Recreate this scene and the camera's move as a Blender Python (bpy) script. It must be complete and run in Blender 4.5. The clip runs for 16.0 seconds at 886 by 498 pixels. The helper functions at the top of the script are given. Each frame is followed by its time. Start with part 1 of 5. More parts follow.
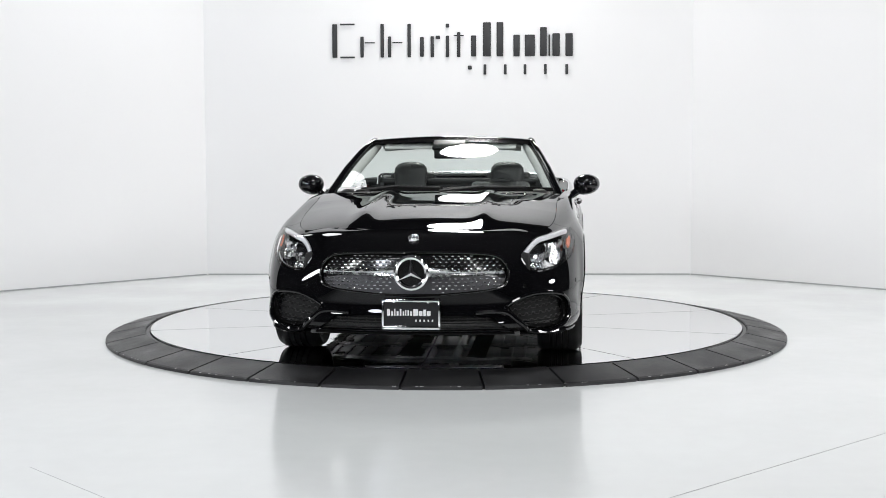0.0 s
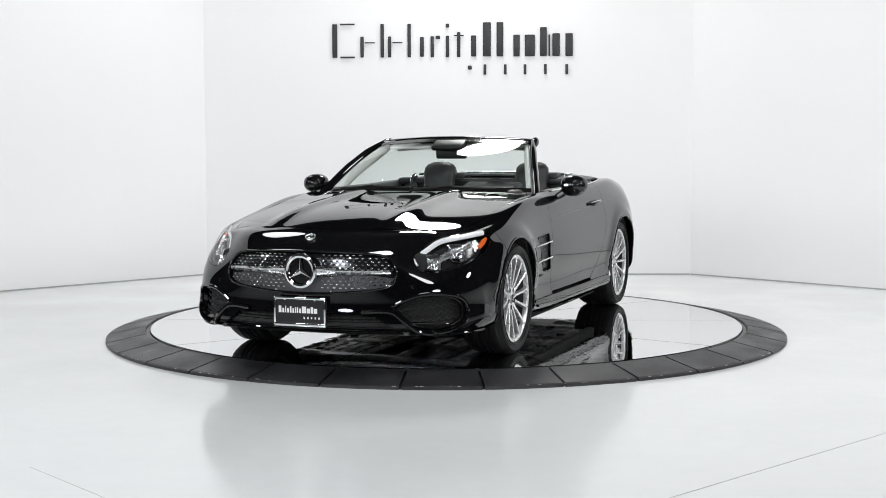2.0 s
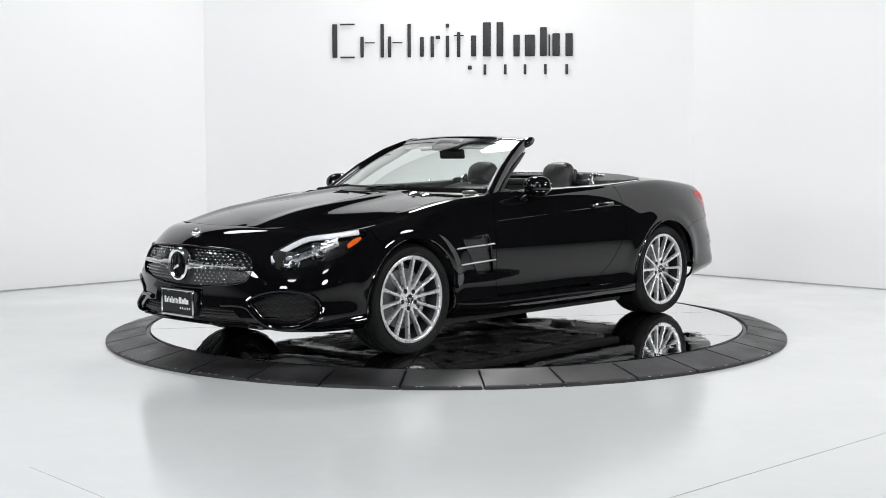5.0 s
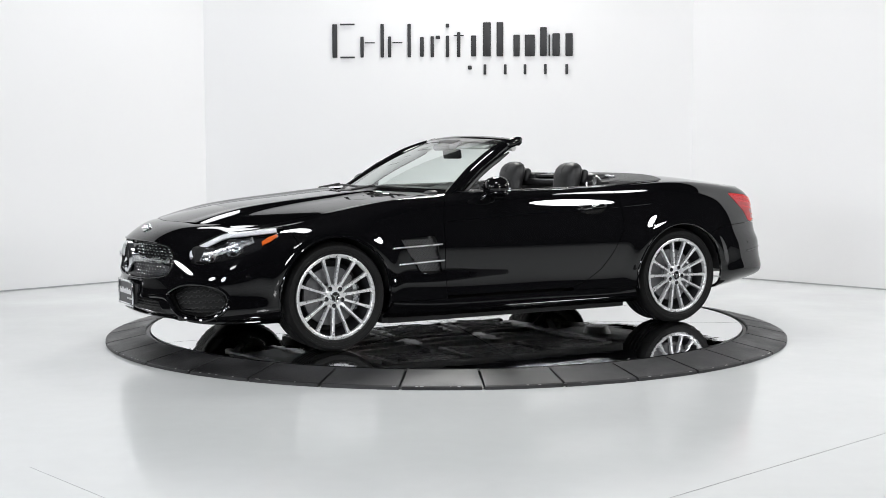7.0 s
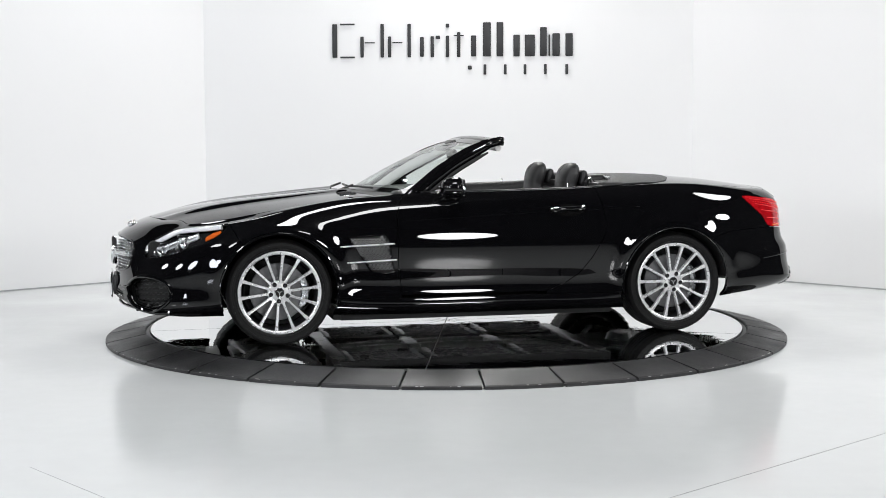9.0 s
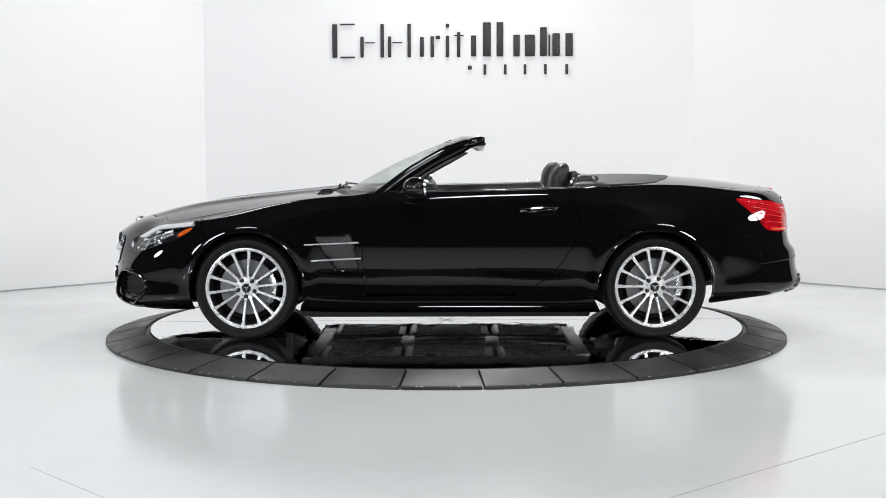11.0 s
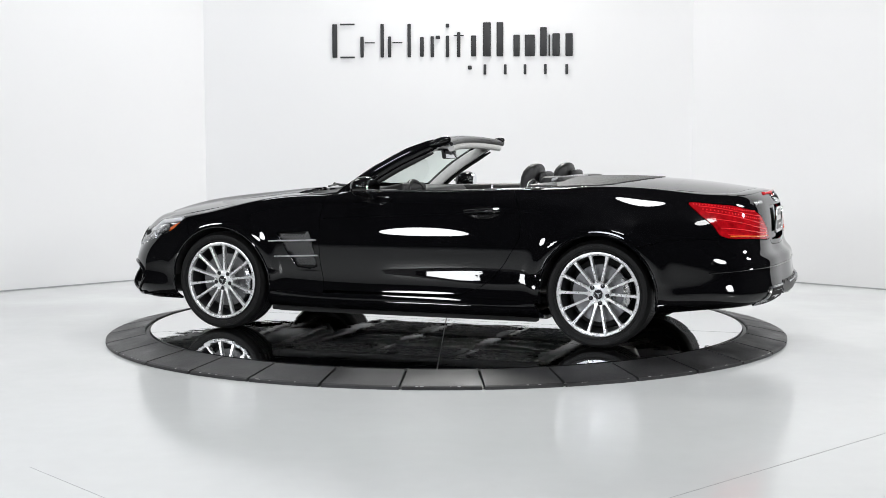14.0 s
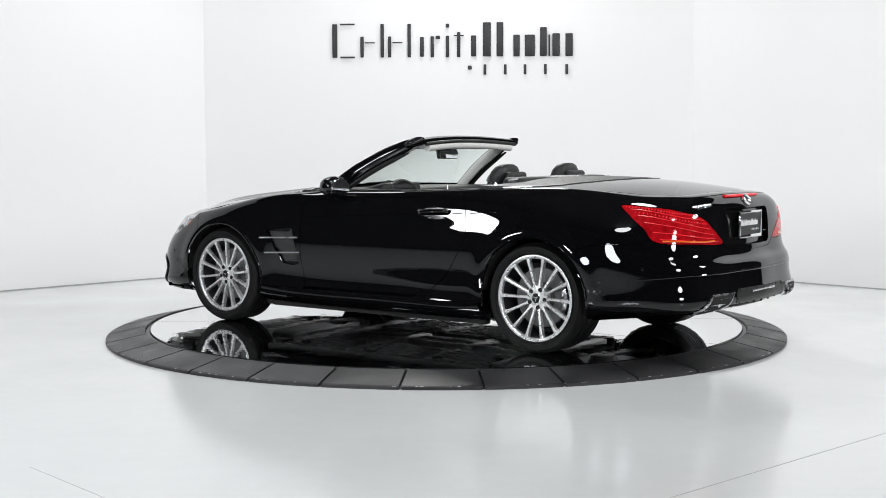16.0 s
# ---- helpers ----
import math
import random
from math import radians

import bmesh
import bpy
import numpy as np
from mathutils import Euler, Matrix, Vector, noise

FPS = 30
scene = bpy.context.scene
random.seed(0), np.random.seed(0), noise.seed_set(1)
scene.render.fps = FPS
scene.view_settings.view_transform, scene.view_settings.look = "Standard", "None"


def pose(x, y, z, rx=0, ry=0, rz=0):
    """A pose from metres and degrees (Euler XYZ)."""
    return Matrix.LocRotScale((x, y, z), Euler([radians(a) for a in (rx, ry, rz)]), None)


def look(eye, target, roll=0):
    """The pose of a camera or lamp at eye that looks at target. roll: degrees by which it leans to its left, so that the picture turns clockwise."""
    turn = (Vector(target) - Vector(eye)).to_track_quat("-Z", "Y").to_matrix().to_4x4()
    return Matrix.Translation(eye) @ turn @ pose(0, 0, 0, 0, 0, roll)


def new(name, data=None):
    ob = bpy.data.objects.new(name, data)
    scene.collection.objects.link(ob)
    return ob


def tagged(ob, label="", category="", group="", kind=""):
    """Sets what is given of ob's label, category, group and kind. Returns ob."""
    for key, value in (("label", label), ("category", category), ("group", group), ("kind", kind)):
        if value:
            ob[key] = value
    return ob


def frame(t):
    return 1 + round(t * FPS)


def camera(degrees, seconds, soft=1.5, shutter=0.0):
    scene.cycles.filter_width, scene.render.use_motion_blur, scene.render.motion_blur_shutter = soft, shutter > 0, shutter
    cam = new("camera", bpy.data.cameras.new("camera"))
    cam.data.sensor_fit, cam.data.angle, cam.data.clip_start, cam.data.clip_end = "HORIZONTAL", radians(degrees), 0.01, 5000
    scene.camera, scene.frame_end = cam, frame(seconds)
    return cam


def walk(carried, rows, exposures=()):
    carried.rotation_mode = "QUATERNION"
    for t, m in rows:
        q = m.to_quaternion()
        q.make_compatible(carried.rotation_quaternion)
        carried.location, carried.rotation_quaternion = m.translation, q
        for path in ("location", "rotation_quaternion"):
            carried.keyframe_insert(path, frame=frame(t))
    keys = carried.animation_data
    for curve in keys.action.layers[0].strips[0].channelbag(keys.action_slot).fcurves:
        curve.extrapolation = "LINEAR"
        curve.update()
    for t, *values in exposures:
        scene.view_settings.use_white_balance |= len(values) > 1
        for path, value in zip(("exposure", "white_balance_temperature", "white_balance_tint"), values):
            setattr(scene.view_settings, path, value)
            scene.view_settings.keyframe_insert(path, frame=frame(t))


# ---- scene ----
# ---------------------------------------------------------------- camera
DISC = (0.015, 9.09, 0.0667)        # centre of the turntable, top of its disc
cam = camera(37.61, 16.0, soft=0.5)
EYE = pose(0.0, 0.0, 1.266, 90 - 4.393, 0.177, 0.021)
walk(cam, [(0.0, EYE), (16.0, EYE)])

# ---------------------------------------------------------------- world and lights
world = bpy.data.worlds.new("studio_dark")
world.use_nodes = True
world.node_tree.nodes["Background"].inputs[0].default_value = (0.02, 0.02, 0.022, 1)
world.node_tree.nodes["Background"].inputs[1].default_value = 0.3
scene.world = world
scene.view_settings.exposure = -0.54


def area(name, eye, target, sx, sy, watts, colour=(1, 1, 1)):
    lamp = bpy.data.lights.new(name, "AREA")
    lamp.shape, lamp.size, lamp.size_y = "ELLIPSE", sx * 1.1, sy * 1.1
    lamp.energy, lamp.color = watts, colour
    ob = new(name, lamp)
    ob.matrix_world = look(eye, target)
    return ob


# studio softboxes: over the stage, washing the backdrop, and a ring of them round the camera's side
area("softbox_stage", (0.30, 12.35, 4.6), (0.2, 9.0, 0.6), 0.95, 0.75, 180, (1.0, 0.99, 0.98))
area("softbox_wall_west", (-2.6, 11.1, 4.35), (-1.2, 10.6, 0.5), 1.4, 1.05, 50, (0.96, 0.98, 1.0))
area("softbox_wall_east", (4.9, 7.9, 4.3), (2.4, 11.0, 0.8), 1.2, 0.9, 115, (0.98, 0.99, 1.0))
area("softbox_front", (0.3, 5.6, 4.9), (0.0, 8.2, 0.3), 1.2, 0.9, 150, (0.98, 0.99, 1.0))
area("softbox_near_east", (3.6, 1.0, 2.0), (0.0, 9.4, 0.8), 1.1, 1.0, 140, (0.99, 0.99, 1.0))
area("softbox_near_west", (-3.6, 1.0, 2.0), (0.0, 9.4, 0.8), 0.9, 1.2, 130, (0.86, 0.90, 1.0))
area("softbox_high_east", (3.1, 0.8, 4.9), (0.0, 9.2, 0.8), 1.1, 0.8, 80, (0.99, 0.99, 1.0))
area("softbox_high_west", (-2.9, 0.4, 4.9), (0.0, 9.2, 0.8), 1.1, 0.8, 80, (0.97, 0.98, 1.0))
area("softbox_middle_west", (-4.85, 3.3, 2.2), (0.0, 9.2, 0.8), 0.9, 0.8, 90, (0.97, 0.99, 1.0))
area("softbox_side_east", (5.8, 6.2, 2.7), (0.0, 9.4, 0.6), 0.8, 0.6, 120, (0.99, 0.99, 1.0))
area("softbox_side_west", (-5.8, 6.2, 2.4), (0.0, 9.4, 0.6), 0.8, 0.6, 95, (0.96, 0.98, 1.0))


# ---------------------------------------------------------------- materials
def mat(name, colour=(0.5, 0.5, 0.5), rough=0.5, metal=0.0, coat=0.0, spec=0.5, vary=0.0, scale=6.0, bump=0.0, bscale=60.0,
        rvary=0.0, emit=None, power=0.0, trans=0.0, ior=1.5, stretch=(1, 1, 1), coat_rough=0.02):
    """A principled material with colour, gloss and relief varied at two scales."""
    m = bpy.data.materials.new(name)
    m.use_nodes = True
    nt = m.node_tree
    b = nt.nodes["Principled BSDF"]
    b.inputs["Base Color"].default_value = (*colour, 1)
    b.inputs["Roughness"].default_value = rough
    b.inputs["Metallic"].default_value = metal
    b.inputs["Coat Weight"].default_value = coat
    b.inputs["Coat Roughness"].default_value = coat_rough
    b.inputs["Specular IOR Level"].default_value = spec
    b.inputs["Transmission Weight"].default_value = trans
    b.inputs["IOR"].default_value = ior
    if emit:
        b.inputs["Emission Color"].default_value = (*emit, 1)
        b.inputs["Emission Strength"].default_value = power
    if vary or bump or rvary:
        tc = nt.nodes.new("ShaderNodeTexCoord")
        mp = nt.nodes.new("ShaderNodeMapping")
        mp.inputs["Scale"].default_value = stretch
        nt.links.new(tc.outputs["Object"], mp.inputs["Vector"])
        big = nt.nodes.new("ShaderNodeTexNoise")
        big.inputs["Scale"].default_value, big.inputs["Detail"].default_value = scale, 6.0
        nt.links.new(mp.outputs["Vector"], big.inputs["Vector"])
        fine = nt.nodes.new("ShaderNodeTexNoise")
        fine.inputs["Scale"].default_value, fine.inputs["Detail"].default_value = bscale, 4.0
        nt.links.new(mp.outputs["Vector"], fine.inputs["Vector"])
        if vary:
            mix = nt.nodes.new("ShaderNodeMath")
            mix.operation = "MULTIPLY_ADD"
            mix.inputs[1].default_value, mix.inputs[2].default_value = 0.4, 0.0
            nt.links.new(fine.outputs["Fac"], mix.inputs[0])
            add = nt.nodes.new("ShaderNodeMath")
            add.operation = "MULTIPLY_ADD"
            add.inputs[1].default_value = 0.6
            nt.links.new(big.outputs["Fac"], add.inputs[0])
            nt.links.new(mix.outputs[0], add.inputs[2])
            ramp = nt.nodes.new("ShaderNodeValToRGB")
            e = ramp.color_ramp.elements
            e[0].position, e[1].position = 0.3, 0.7
            e[0].color = (*[c * (1 - vary) for c in colour], 1)
            e[1].color = (*[min(1, c * (1 + vary)) for c in colour], 1)
            nt.links.new(add.outputs[0], ramp.inputs["Fac"])
            nt.links.new(ramp.outputs["Color"], b.inputs["Base Color"])
        if rvary:
            mr = nt.nodes.new("ShaderNodeMapRange")
            mr.inputs["From Min"].default_value, mr.inputs["From Max"].default_value = 0.3, 0.7
            mr.inputs["To Min"].default_value, mr.inputs["To Max"].default_value = max(0.0, rough - rvary), rough + rvary
            nt.links.new(big.outputs["Fac"], mr.inputs["Value"])
            nt.links.new(mr.outputs["Result"], b.inputs["Roughness"])
        if bump:
            bp = nt.nodes.new("ShaderNodeBump")
            bp.inputs["Strength"].default_value, bp.inputs["Distance"].default_value = bump, 0.004
            nt.links.new(fine.outputs["Fac"], bp.inputs["Height"])
            nt.links.new(bp.outputs["Normal"], b.inputs["Normal"])
    return m


M_WALL = mat("white_wall_paint", (0.83, 0.828, 0.83), 0.6, vary=0.012, scale=0.7, bump=0.05, bscale=140)
M_FLOOR = mat("pale_epoxy", (0.742, 0.76, 0.755), 0.14, spec=0.5, vary=0.03, scale=0.8, rvary=0.04, bump=0.012, bscale=9)
M_JOINT = mat("floor_joint", (0.36, 0.37, 0.37), 0.6, vary=0.2, scale=20)
M_FOOT = mat("grey_foot_strip", (0.36, 0.37, 0.37), 0.6, vary=0.2, scale=20)
M_DARK = mat("dark_hall_paint", (0.02, 0.02, 0.022), 0.7, vary=0.2, scale=1.5)
M_RUBBER = mat("black_ramp_rubber", (0.021, 0.021, 0.022), 0.45, vary=0.8, scale=4, bump=0.25, bscale=220, rvary=0.12)
M_RIM = mat("black_steel", (0.02, 0.02, 0.02), 0.35, vary=0.3, scale=8)
M_MIRROR = mat("polished_steel", (0.86, 0.87, 0.875), 0.02, 1.0, rvary=0.014, scale=2.5, bump=0.32, bscale=4.5)
M_SIGN = mat("charcoal_sign", (0.022, 0.022, 0.024), 0.45)


# ---------------------------------------------------------------- mesh tools
def mesh_ob(name, verts, faces, material, parent=None, label="", smooth=False, normals=None):
    me = bpy.data.meshes.new(name)
    me.from_pydata([tuple(map(float, v)) for v in verts], [], faces)
    if material:
        me.materials.append(material)
    if smooth:
        me.polygons.foreach_set("use_smooth", [True] * len(me.polygons))
    me.update()
    if normals is not None:
        me.normals_split_custom_set_from_vertices([tuple(n) for n in normals])
    ob = new(name, me)
    ob.parent = parent
    if label:
        tagged(ob, label)
    return ob


def part(name, bm, material, parent, label="", smooth=True, angle=40):
    """Links a bmesh as one mesh object under a thing or a part."""
    me = bpy.data.meshes.new(name)
    bmesh.ops.recalc_face_normals(bm, faces=bm.faces)
    bm.to_mesh(me)
    bm.free()
    me.materials.append(material)
    if smooth:
        me.polygons.foreach_set("use_smooth", [True] * len(me.polygons))
        me.set_sharp_from_angle(angle=radians(angle))
    ob = new(name, me)
    ob.parent = parent
    if label:
        tagged(ob, label)
    return ob


def box_bm(sx, sy, sz, m=None, bevel=0.0, seg=2, bm=None):
    b = bmesh.new()
    bmesh.ops.create_cube(b, size=1.0, matrix=Matrix.Diagonal((sx, sy, sz, 1)))
    if bevel:
        bmesh.ops.bevel(b, geom=b.edges[:], offset=bevel, segments=seg, affect="EDGES", profile=0.5)
    if m is not None:
        b.transform(m)
    return merge(bm, b)


def merge(bm, b):
    if bm is None:
        return b
    tmp = bpy.data.meshes.new("tmp")
    b.to_mesh(tmp)
    b.free()
    bm.from_mesh(tmp)
    bpy.data.meshes.remove(tmp)
    return bm


def lathe_bm(profile, n=48, m=None, bm=None, cap=False):
    """Turns a profile of (radius, height) about z."""
    b = bmesh.new()
    rings = []
    for r, h in profile:
        rings.append([b.verts.new((r * math.cos(2 * math.pi * i / n), r * math.sin(2 * math.pi * i / n), h)) for i in range(n)])
    for a, c in zip(rings, rings[1:]):
        for i in range(n):
            b.faces.new((a[i], a[(i + 1) % n], c[(i + 1) % n], c[i]))
    if cap:
        b.faces.new(rings[0])
        b.faces.new(rings[-1])
    if m is not None:
        b.transform(m)
    return merge(bm, b)


def tube_bm(points, radius, n=8, bm=None, closed=False, flat=1.0):
    """A round bar along points; radius may be a list."""
    b = bmesh.new()
    pts = [Vector(p) for p in points]
    k = len(pts)
    rings = []
    up = Vector((0, 0, 1))
    for i, p in enumerate(pts):
        a = pts[(i - 1) % k] if closed or i else p
        c = pts[(i + 1) % k] if closed or i < k - 1 else p
        d = (c - a).normalized()
        s = d.cross(up)
        if s.length < 1e-3:
            s = d.cross(Vector((0, 1, 0)))
        s.normalize()
        u = s.cross(d)
        r = radius[i] if isinstance(radius, (list, tuple)) else radius
        rings.append([b.verts.new(p + s * r * math.cos(2 * math.pi * j / n) + u * r * flat * math.sin(2 * math.pi * j / n)) for j in range(n)])
    for a, c in list(zip(rings, rings[1:])) + ([(rings[-1], rings[0])] if closed else []):
        for j in range(n):
            b.faces.new((a[j], a[(j + 1) % n], c[(j + 1) % n], c[j]))
    if not closed:
        b.faces.new(rings[0])
        b.faces.new(rings[-1])
    return merge(bm, b)


def prism_bm(outline, depth, m=None, bevel=0.0, bm=None):
    """A flat outline (x, y) given depth along z."""
    b = bmesh.new()
    f = b.faces.new([b.verts.new((x, y, 0)) for x, y in outline])
    r = bmesh.ops.extrude_face_region(b, geom=[f])
    bmesh.ops.translate(b, verts=[v for v in r["geom"] if isinstance(v, bmesh.types.BMVert)], vec=(0, 0, depth))
    if bevel:
        bmesh.ops.bevel(b, geom=b.edges[:], offset=bevel, segments=2, affect="EDGES", profile=0.5)
    if m is not None:
        b.transform(m)
    return merge(bm, b)


# ---------------------------------------------------------------- the hall
def slab(name, corners, thick, material, label):
    """An upright wall along two floor corners, its face on the line and its thickness behind it."""
    (x0, y0), (x1, y1), z0, z1 = corners
    d = Vector((x1 - x0, y1 - y0, 0)).normalized()
    nrm = Vector((d.y, -d.x, 0)) * -thick
    b = bmesh.new()
    lo = [Vector((x0, y0, z0)), Vector((x1, y1, z0)), Vector((x1, y1, z0)) + nrm, Vector((x0, y0, z0)) + nrm]
    vs = [b.verts.new(v) for v in lo] + [b.verts.new(v + Vector((0, 0, z1 - z0))) for v in lo]
    for f in ((0, 1, 2, 3), (4, 5, 6, 7), (0, 1, 5, 4), (1, 2, 6, 5), (2, 3, 7, 6), (3, 0, 4, 7)):
        b.faces.new([vs[i] for i in f])
    ob = part(name, b, material, None, smooth=False)
    return tagged(ob, label, kind="structure")


WALL_Z = 3.9
A0, A1, A2, A3 = (-2.40, 13.16), (2.48, 13.02), (-5.6, 10.03), (5.6, 9.86)
slab("wall_north", (A0, A1, 0, WALL_Z), 0.12, M_WALL, "matt white painted backdrop wall behind the turntable")
slab("wall_northwest", (A2, A0, 0, WALL_Z), 0.12, M_WALL, "matt white painted angled backdrop wall")
slab("wall_northeast", (A1, A3, 0, WALL_Z), 0.12, M_WALL, "matt white painted angled backdrop wall")

# a thin grey strip draws the line where wall meets floor
for (x0, y0), (x1, y1) in ((A2, A0), (A0, A1), (A1, A3)):
    d = Vector((x1 - x0, y1 - y0, 0))
    m = pose((x0 + x1) / 2, (y0 + y1) / 2, 0.006, 0, 0, math.degrees(math.atan2(d.y, d.x))) @ pose(0, -0.003, 0)
    tagged(part("foot_strip", box_bm(d.length - 0.02, 0.008, 0.012, m), M_FOOT, None, smooth=False), "thin grey strip along the wall's foot", kind="structure")
slab("wall_hall_west", ((-7.4, -7), (-7.4, 15), 0, 5.2), 0.12, M_DARK, "dark hall wall beyond the studio")
slab("wall_hall_east", ((7.4, 15), (7.4, -7), 0, 5.2), 0.12, M_DARK, "dark hall wall beyond the studio")
slab("wall_hall_south", ((7.4, -7), (-7.4, -7), 0, 5.2), 0.12, M_DARK, "dark hall wall behind the camera")
slab("wall_hall_north", ((-7.4, 15), (7.4, 15), 0, 5.2), 0.12, M_DARK, "dark hall wall beyond the backdrop")
tagged(part("ceiling", box_bm(15, 22.4, 0.1, pose(0, 4.0, 5.25)), M_DARK, None, smooth=False), "dark painted hall ceiling", kind="structure")
tagged(part("floor", box_bm(15, 22.4, 0.1, pose(0, 4.0, -0.05)), M_FLOOR, None, smooth=False),
       "glossy pale grey epoxy floor with fine joints", kind="structure")


def floor_line(a, b, w):
    a, b = Vector((*a, 0)), Vector((*b, 0))
    m = pose(*((a + b) / 2).xy, 0.0005, 0, 0, math.degrees(math.atan2(b.y - a.y, b.x - a.x)))
    return tagged(part("floor_joint", box_bm((b - a).length, w, 0.001, m), M_JOINT, None, smooth=False),
                  "thin sawn joint in the pale floor", kind="structure")


floor_line((0.45, 4.30), (2.6, 6.30), 0.004)
floor_line((-1.66, 5.13), (-1.20, 4.62), 0.0016)

# ---------------------------------------------------------------- sign on the backdrop: plain strokes in place of lettering
sign = tagged(new("wall_sign"), "charcoal cut-out sign of plain strokes on the white wall", "sign")
SX, SZ = 2.413 / 430.0, 2.342     # metres to one unit, height of the sign's reference line
sign.matrix_world = pose(0.015, 13.085, 0, 0, 0, -1.64)


def stroke(x0, x1, y0, y1, depth=0.012):
    """One upright stroke; x and y in sign units, y down from the reference line."""
    w, h = (x1 - x0) * SX, (y1 - y0) * SX
    part("stroke", box_bm(w, depth, h, pose(((x0 + x1) / 2 - 784) * SX - 0.0, -depth / 2, SZ - ((y0 + y1) / 2 - 73) * SX), bevel=min(0.008, w * 0.2, h * 0.2)),
         M_SIGN, sign)


THIN = ((584, 593, 43, 102), (598, 624, 42, 45), (598, 624, 100, 103), (634, 640, 65, 102), (642, 660, 75, 77), (670, 676, 43, 102), (683, 689, 65, 102), (691, 709, 75, 77), (718, 724, 43, 102), (740, 747, 66, 101), (759, 765, 65, 102), (768, 776, 64, 70), (786, 792, 64, 102), (786, 792, 43, 50), (806, 812, 58, 102), (800, 818, 63, 65), (831, 840, 64, 101), (825, 832, 117, 124))
BOLD = ((852, 866, 41, 101), (876, 888, 41, 101), (906, 917, 63, 101), (926, 944, 63, 101), (953, 965, 50, 101), (968, 971, 63, 101), (975, 988, 61, 101), (998, 1011, 61, 101))
SMALL = ((853, 858, 115, 133), (889, 894, 115, 133), (924, 929, 115, 133), (960, 965, 115, 133), (998, 1003, 115, 133))
for x0, x1, y0, y1 in THIN + BOLD + SMALL:
    stroke(x0, x1, y0, y1)

# ---------------------------------------------------------------- turntable
R_OUT, R_IN, N_RAMP = 2.322, 2.062, 33
turntable = tagged(new("turntable_ramp"), "ring of black rubber ramp panels round the turntable", "turntable ramp")
turntable.matrix_world = pose(DISC[0], DISC[1], 0)


def ramp_panel(k):
    step = 2 * math.pi / N_RAMP
    a0 = radians(-96.13) + k * step + 0.0034
    prof = ((R_IN, 0.0), (R_IN, DISC[2] - 0.004), (R_IN + 0.006, DISC[2] + 0.001), (R_OUT - 0.012, 0.022), (R_OUT, 0.016), (R_OUT, 0.0))
    b = bmesh.new()
    cols = []
    for i in range(5):
        a = a0 + (step - 0.0068) * i / 4
        cols.append([b.verts.new((r * math.cos(a), r * math.sin(a), z)) for r, z in prof])
    for c, e in zip(cols, cols[1:]):
        for j in range(len(prof)):
            b.faces.new((c[j], c[(j + 1) % len(prof)], e[(j + 1) % len(prof)], e[j]))
    b.faces.new(cols[0])
    b.faces.new(cols[-1])
    part("ramp_panel", b, M_RUBBER, turntable, smooth=False)


part("rim", lathe_bm([(2.036, 0.0), (2.036, DISC[2] - 0.012), (2.058, DISC[2] - 0.012), (2.058, 0.0)], 160), M_RIM, turntable, "black steel edge")
# underlay that shows dark in the gaps between the panels
part("underlay", lathe_bm([(2.064, 0.002), (2.064, 0.03), (R_OUT - 0.015, 0.004), (R_OUT - 0.012, 0.002)], 160), M_RIM, turntable, "dark steel carrier")

flecks = None
for k in range(46):
    ang, rr = radians(random.uniform(-160, -20)), R_OUT - 0.004 + random.uniform(-0.006, 0.004)
    flecks = box_bm(random.uniform(.004, .022), random.uniform(.002, .005), .0015, pose(rr * math.cos(ang), rr * math.sin(ang), .0195, 0, 0, math.degrees(ang) + 90), bm=flecks)
M_FLECK = mat("worn_pale_fleck", (0.55, 0.55, 0.54), 0.7, vary=0.2, scale=30)
tagged(part("worn_fleck", flecks, M_FLECK, turntable, "pale worn flecks along the edge", smooth=False), kind="stuff")

disc = tagged(new("turntable_disc"), "mirror-polished steel turntable disc in wedge plates", "turntable disc")
disc.matrix_world = pose(*DISC)
for k in range(10):
    b = bmesh.new()
    a0, a1, g = radians(36 * k + 1.5), radians(36 * k + 37.5), 0.0035
    mid = Vector((math.cos((a0 + a1) / 2), math.sin((a0 + a1) / 2), 0)) * g / math.sin(radians(18))
    top, low = [], []
    rim = [(2.03 * math.cos(a0 + (a1 - a0) * i / 14), 2.03 * math.sin(a0 + (a1 - a0) * i / 14)) for i in range(15)]
    rim[0] = (rim[0][0] - g * math.sin(a0), rim[0][1] + g * math.cos(a0))
    rim[-1] = (rim[-1][0] + g * math.sin(a1), rim[-1][1] - g * math.cos(a1))
    for x, y in [(mid.x, mid.y)] + rim:
        top.append(b.verts.new((x, y, 0)))
        low.append(b.verts.new((x, y, -0.02)))
    b.faces.new(top)
    b.faces.new(low[::-1])
    for i in range(len(top)):
        j = (i + 1) % len(top)
        b.faces.new((top[i], low[i], low[j], top[j]))
    part("plate", b, M_MIRROR, disc, smooth=False)
part("bed", lathe_bm([(0.001, -0.021), (2.028, -0.021), (2.028, -0.05)], 96), M_RIM, disc, "dark steel bed under the plates")


# ---------------------------------------------------------------- the car's skin as one smooth surface
# x forward, y to the car's left, z up from the disc; s runs round the car from the nose, v from the sill upwards and inwards
BENDS = {}


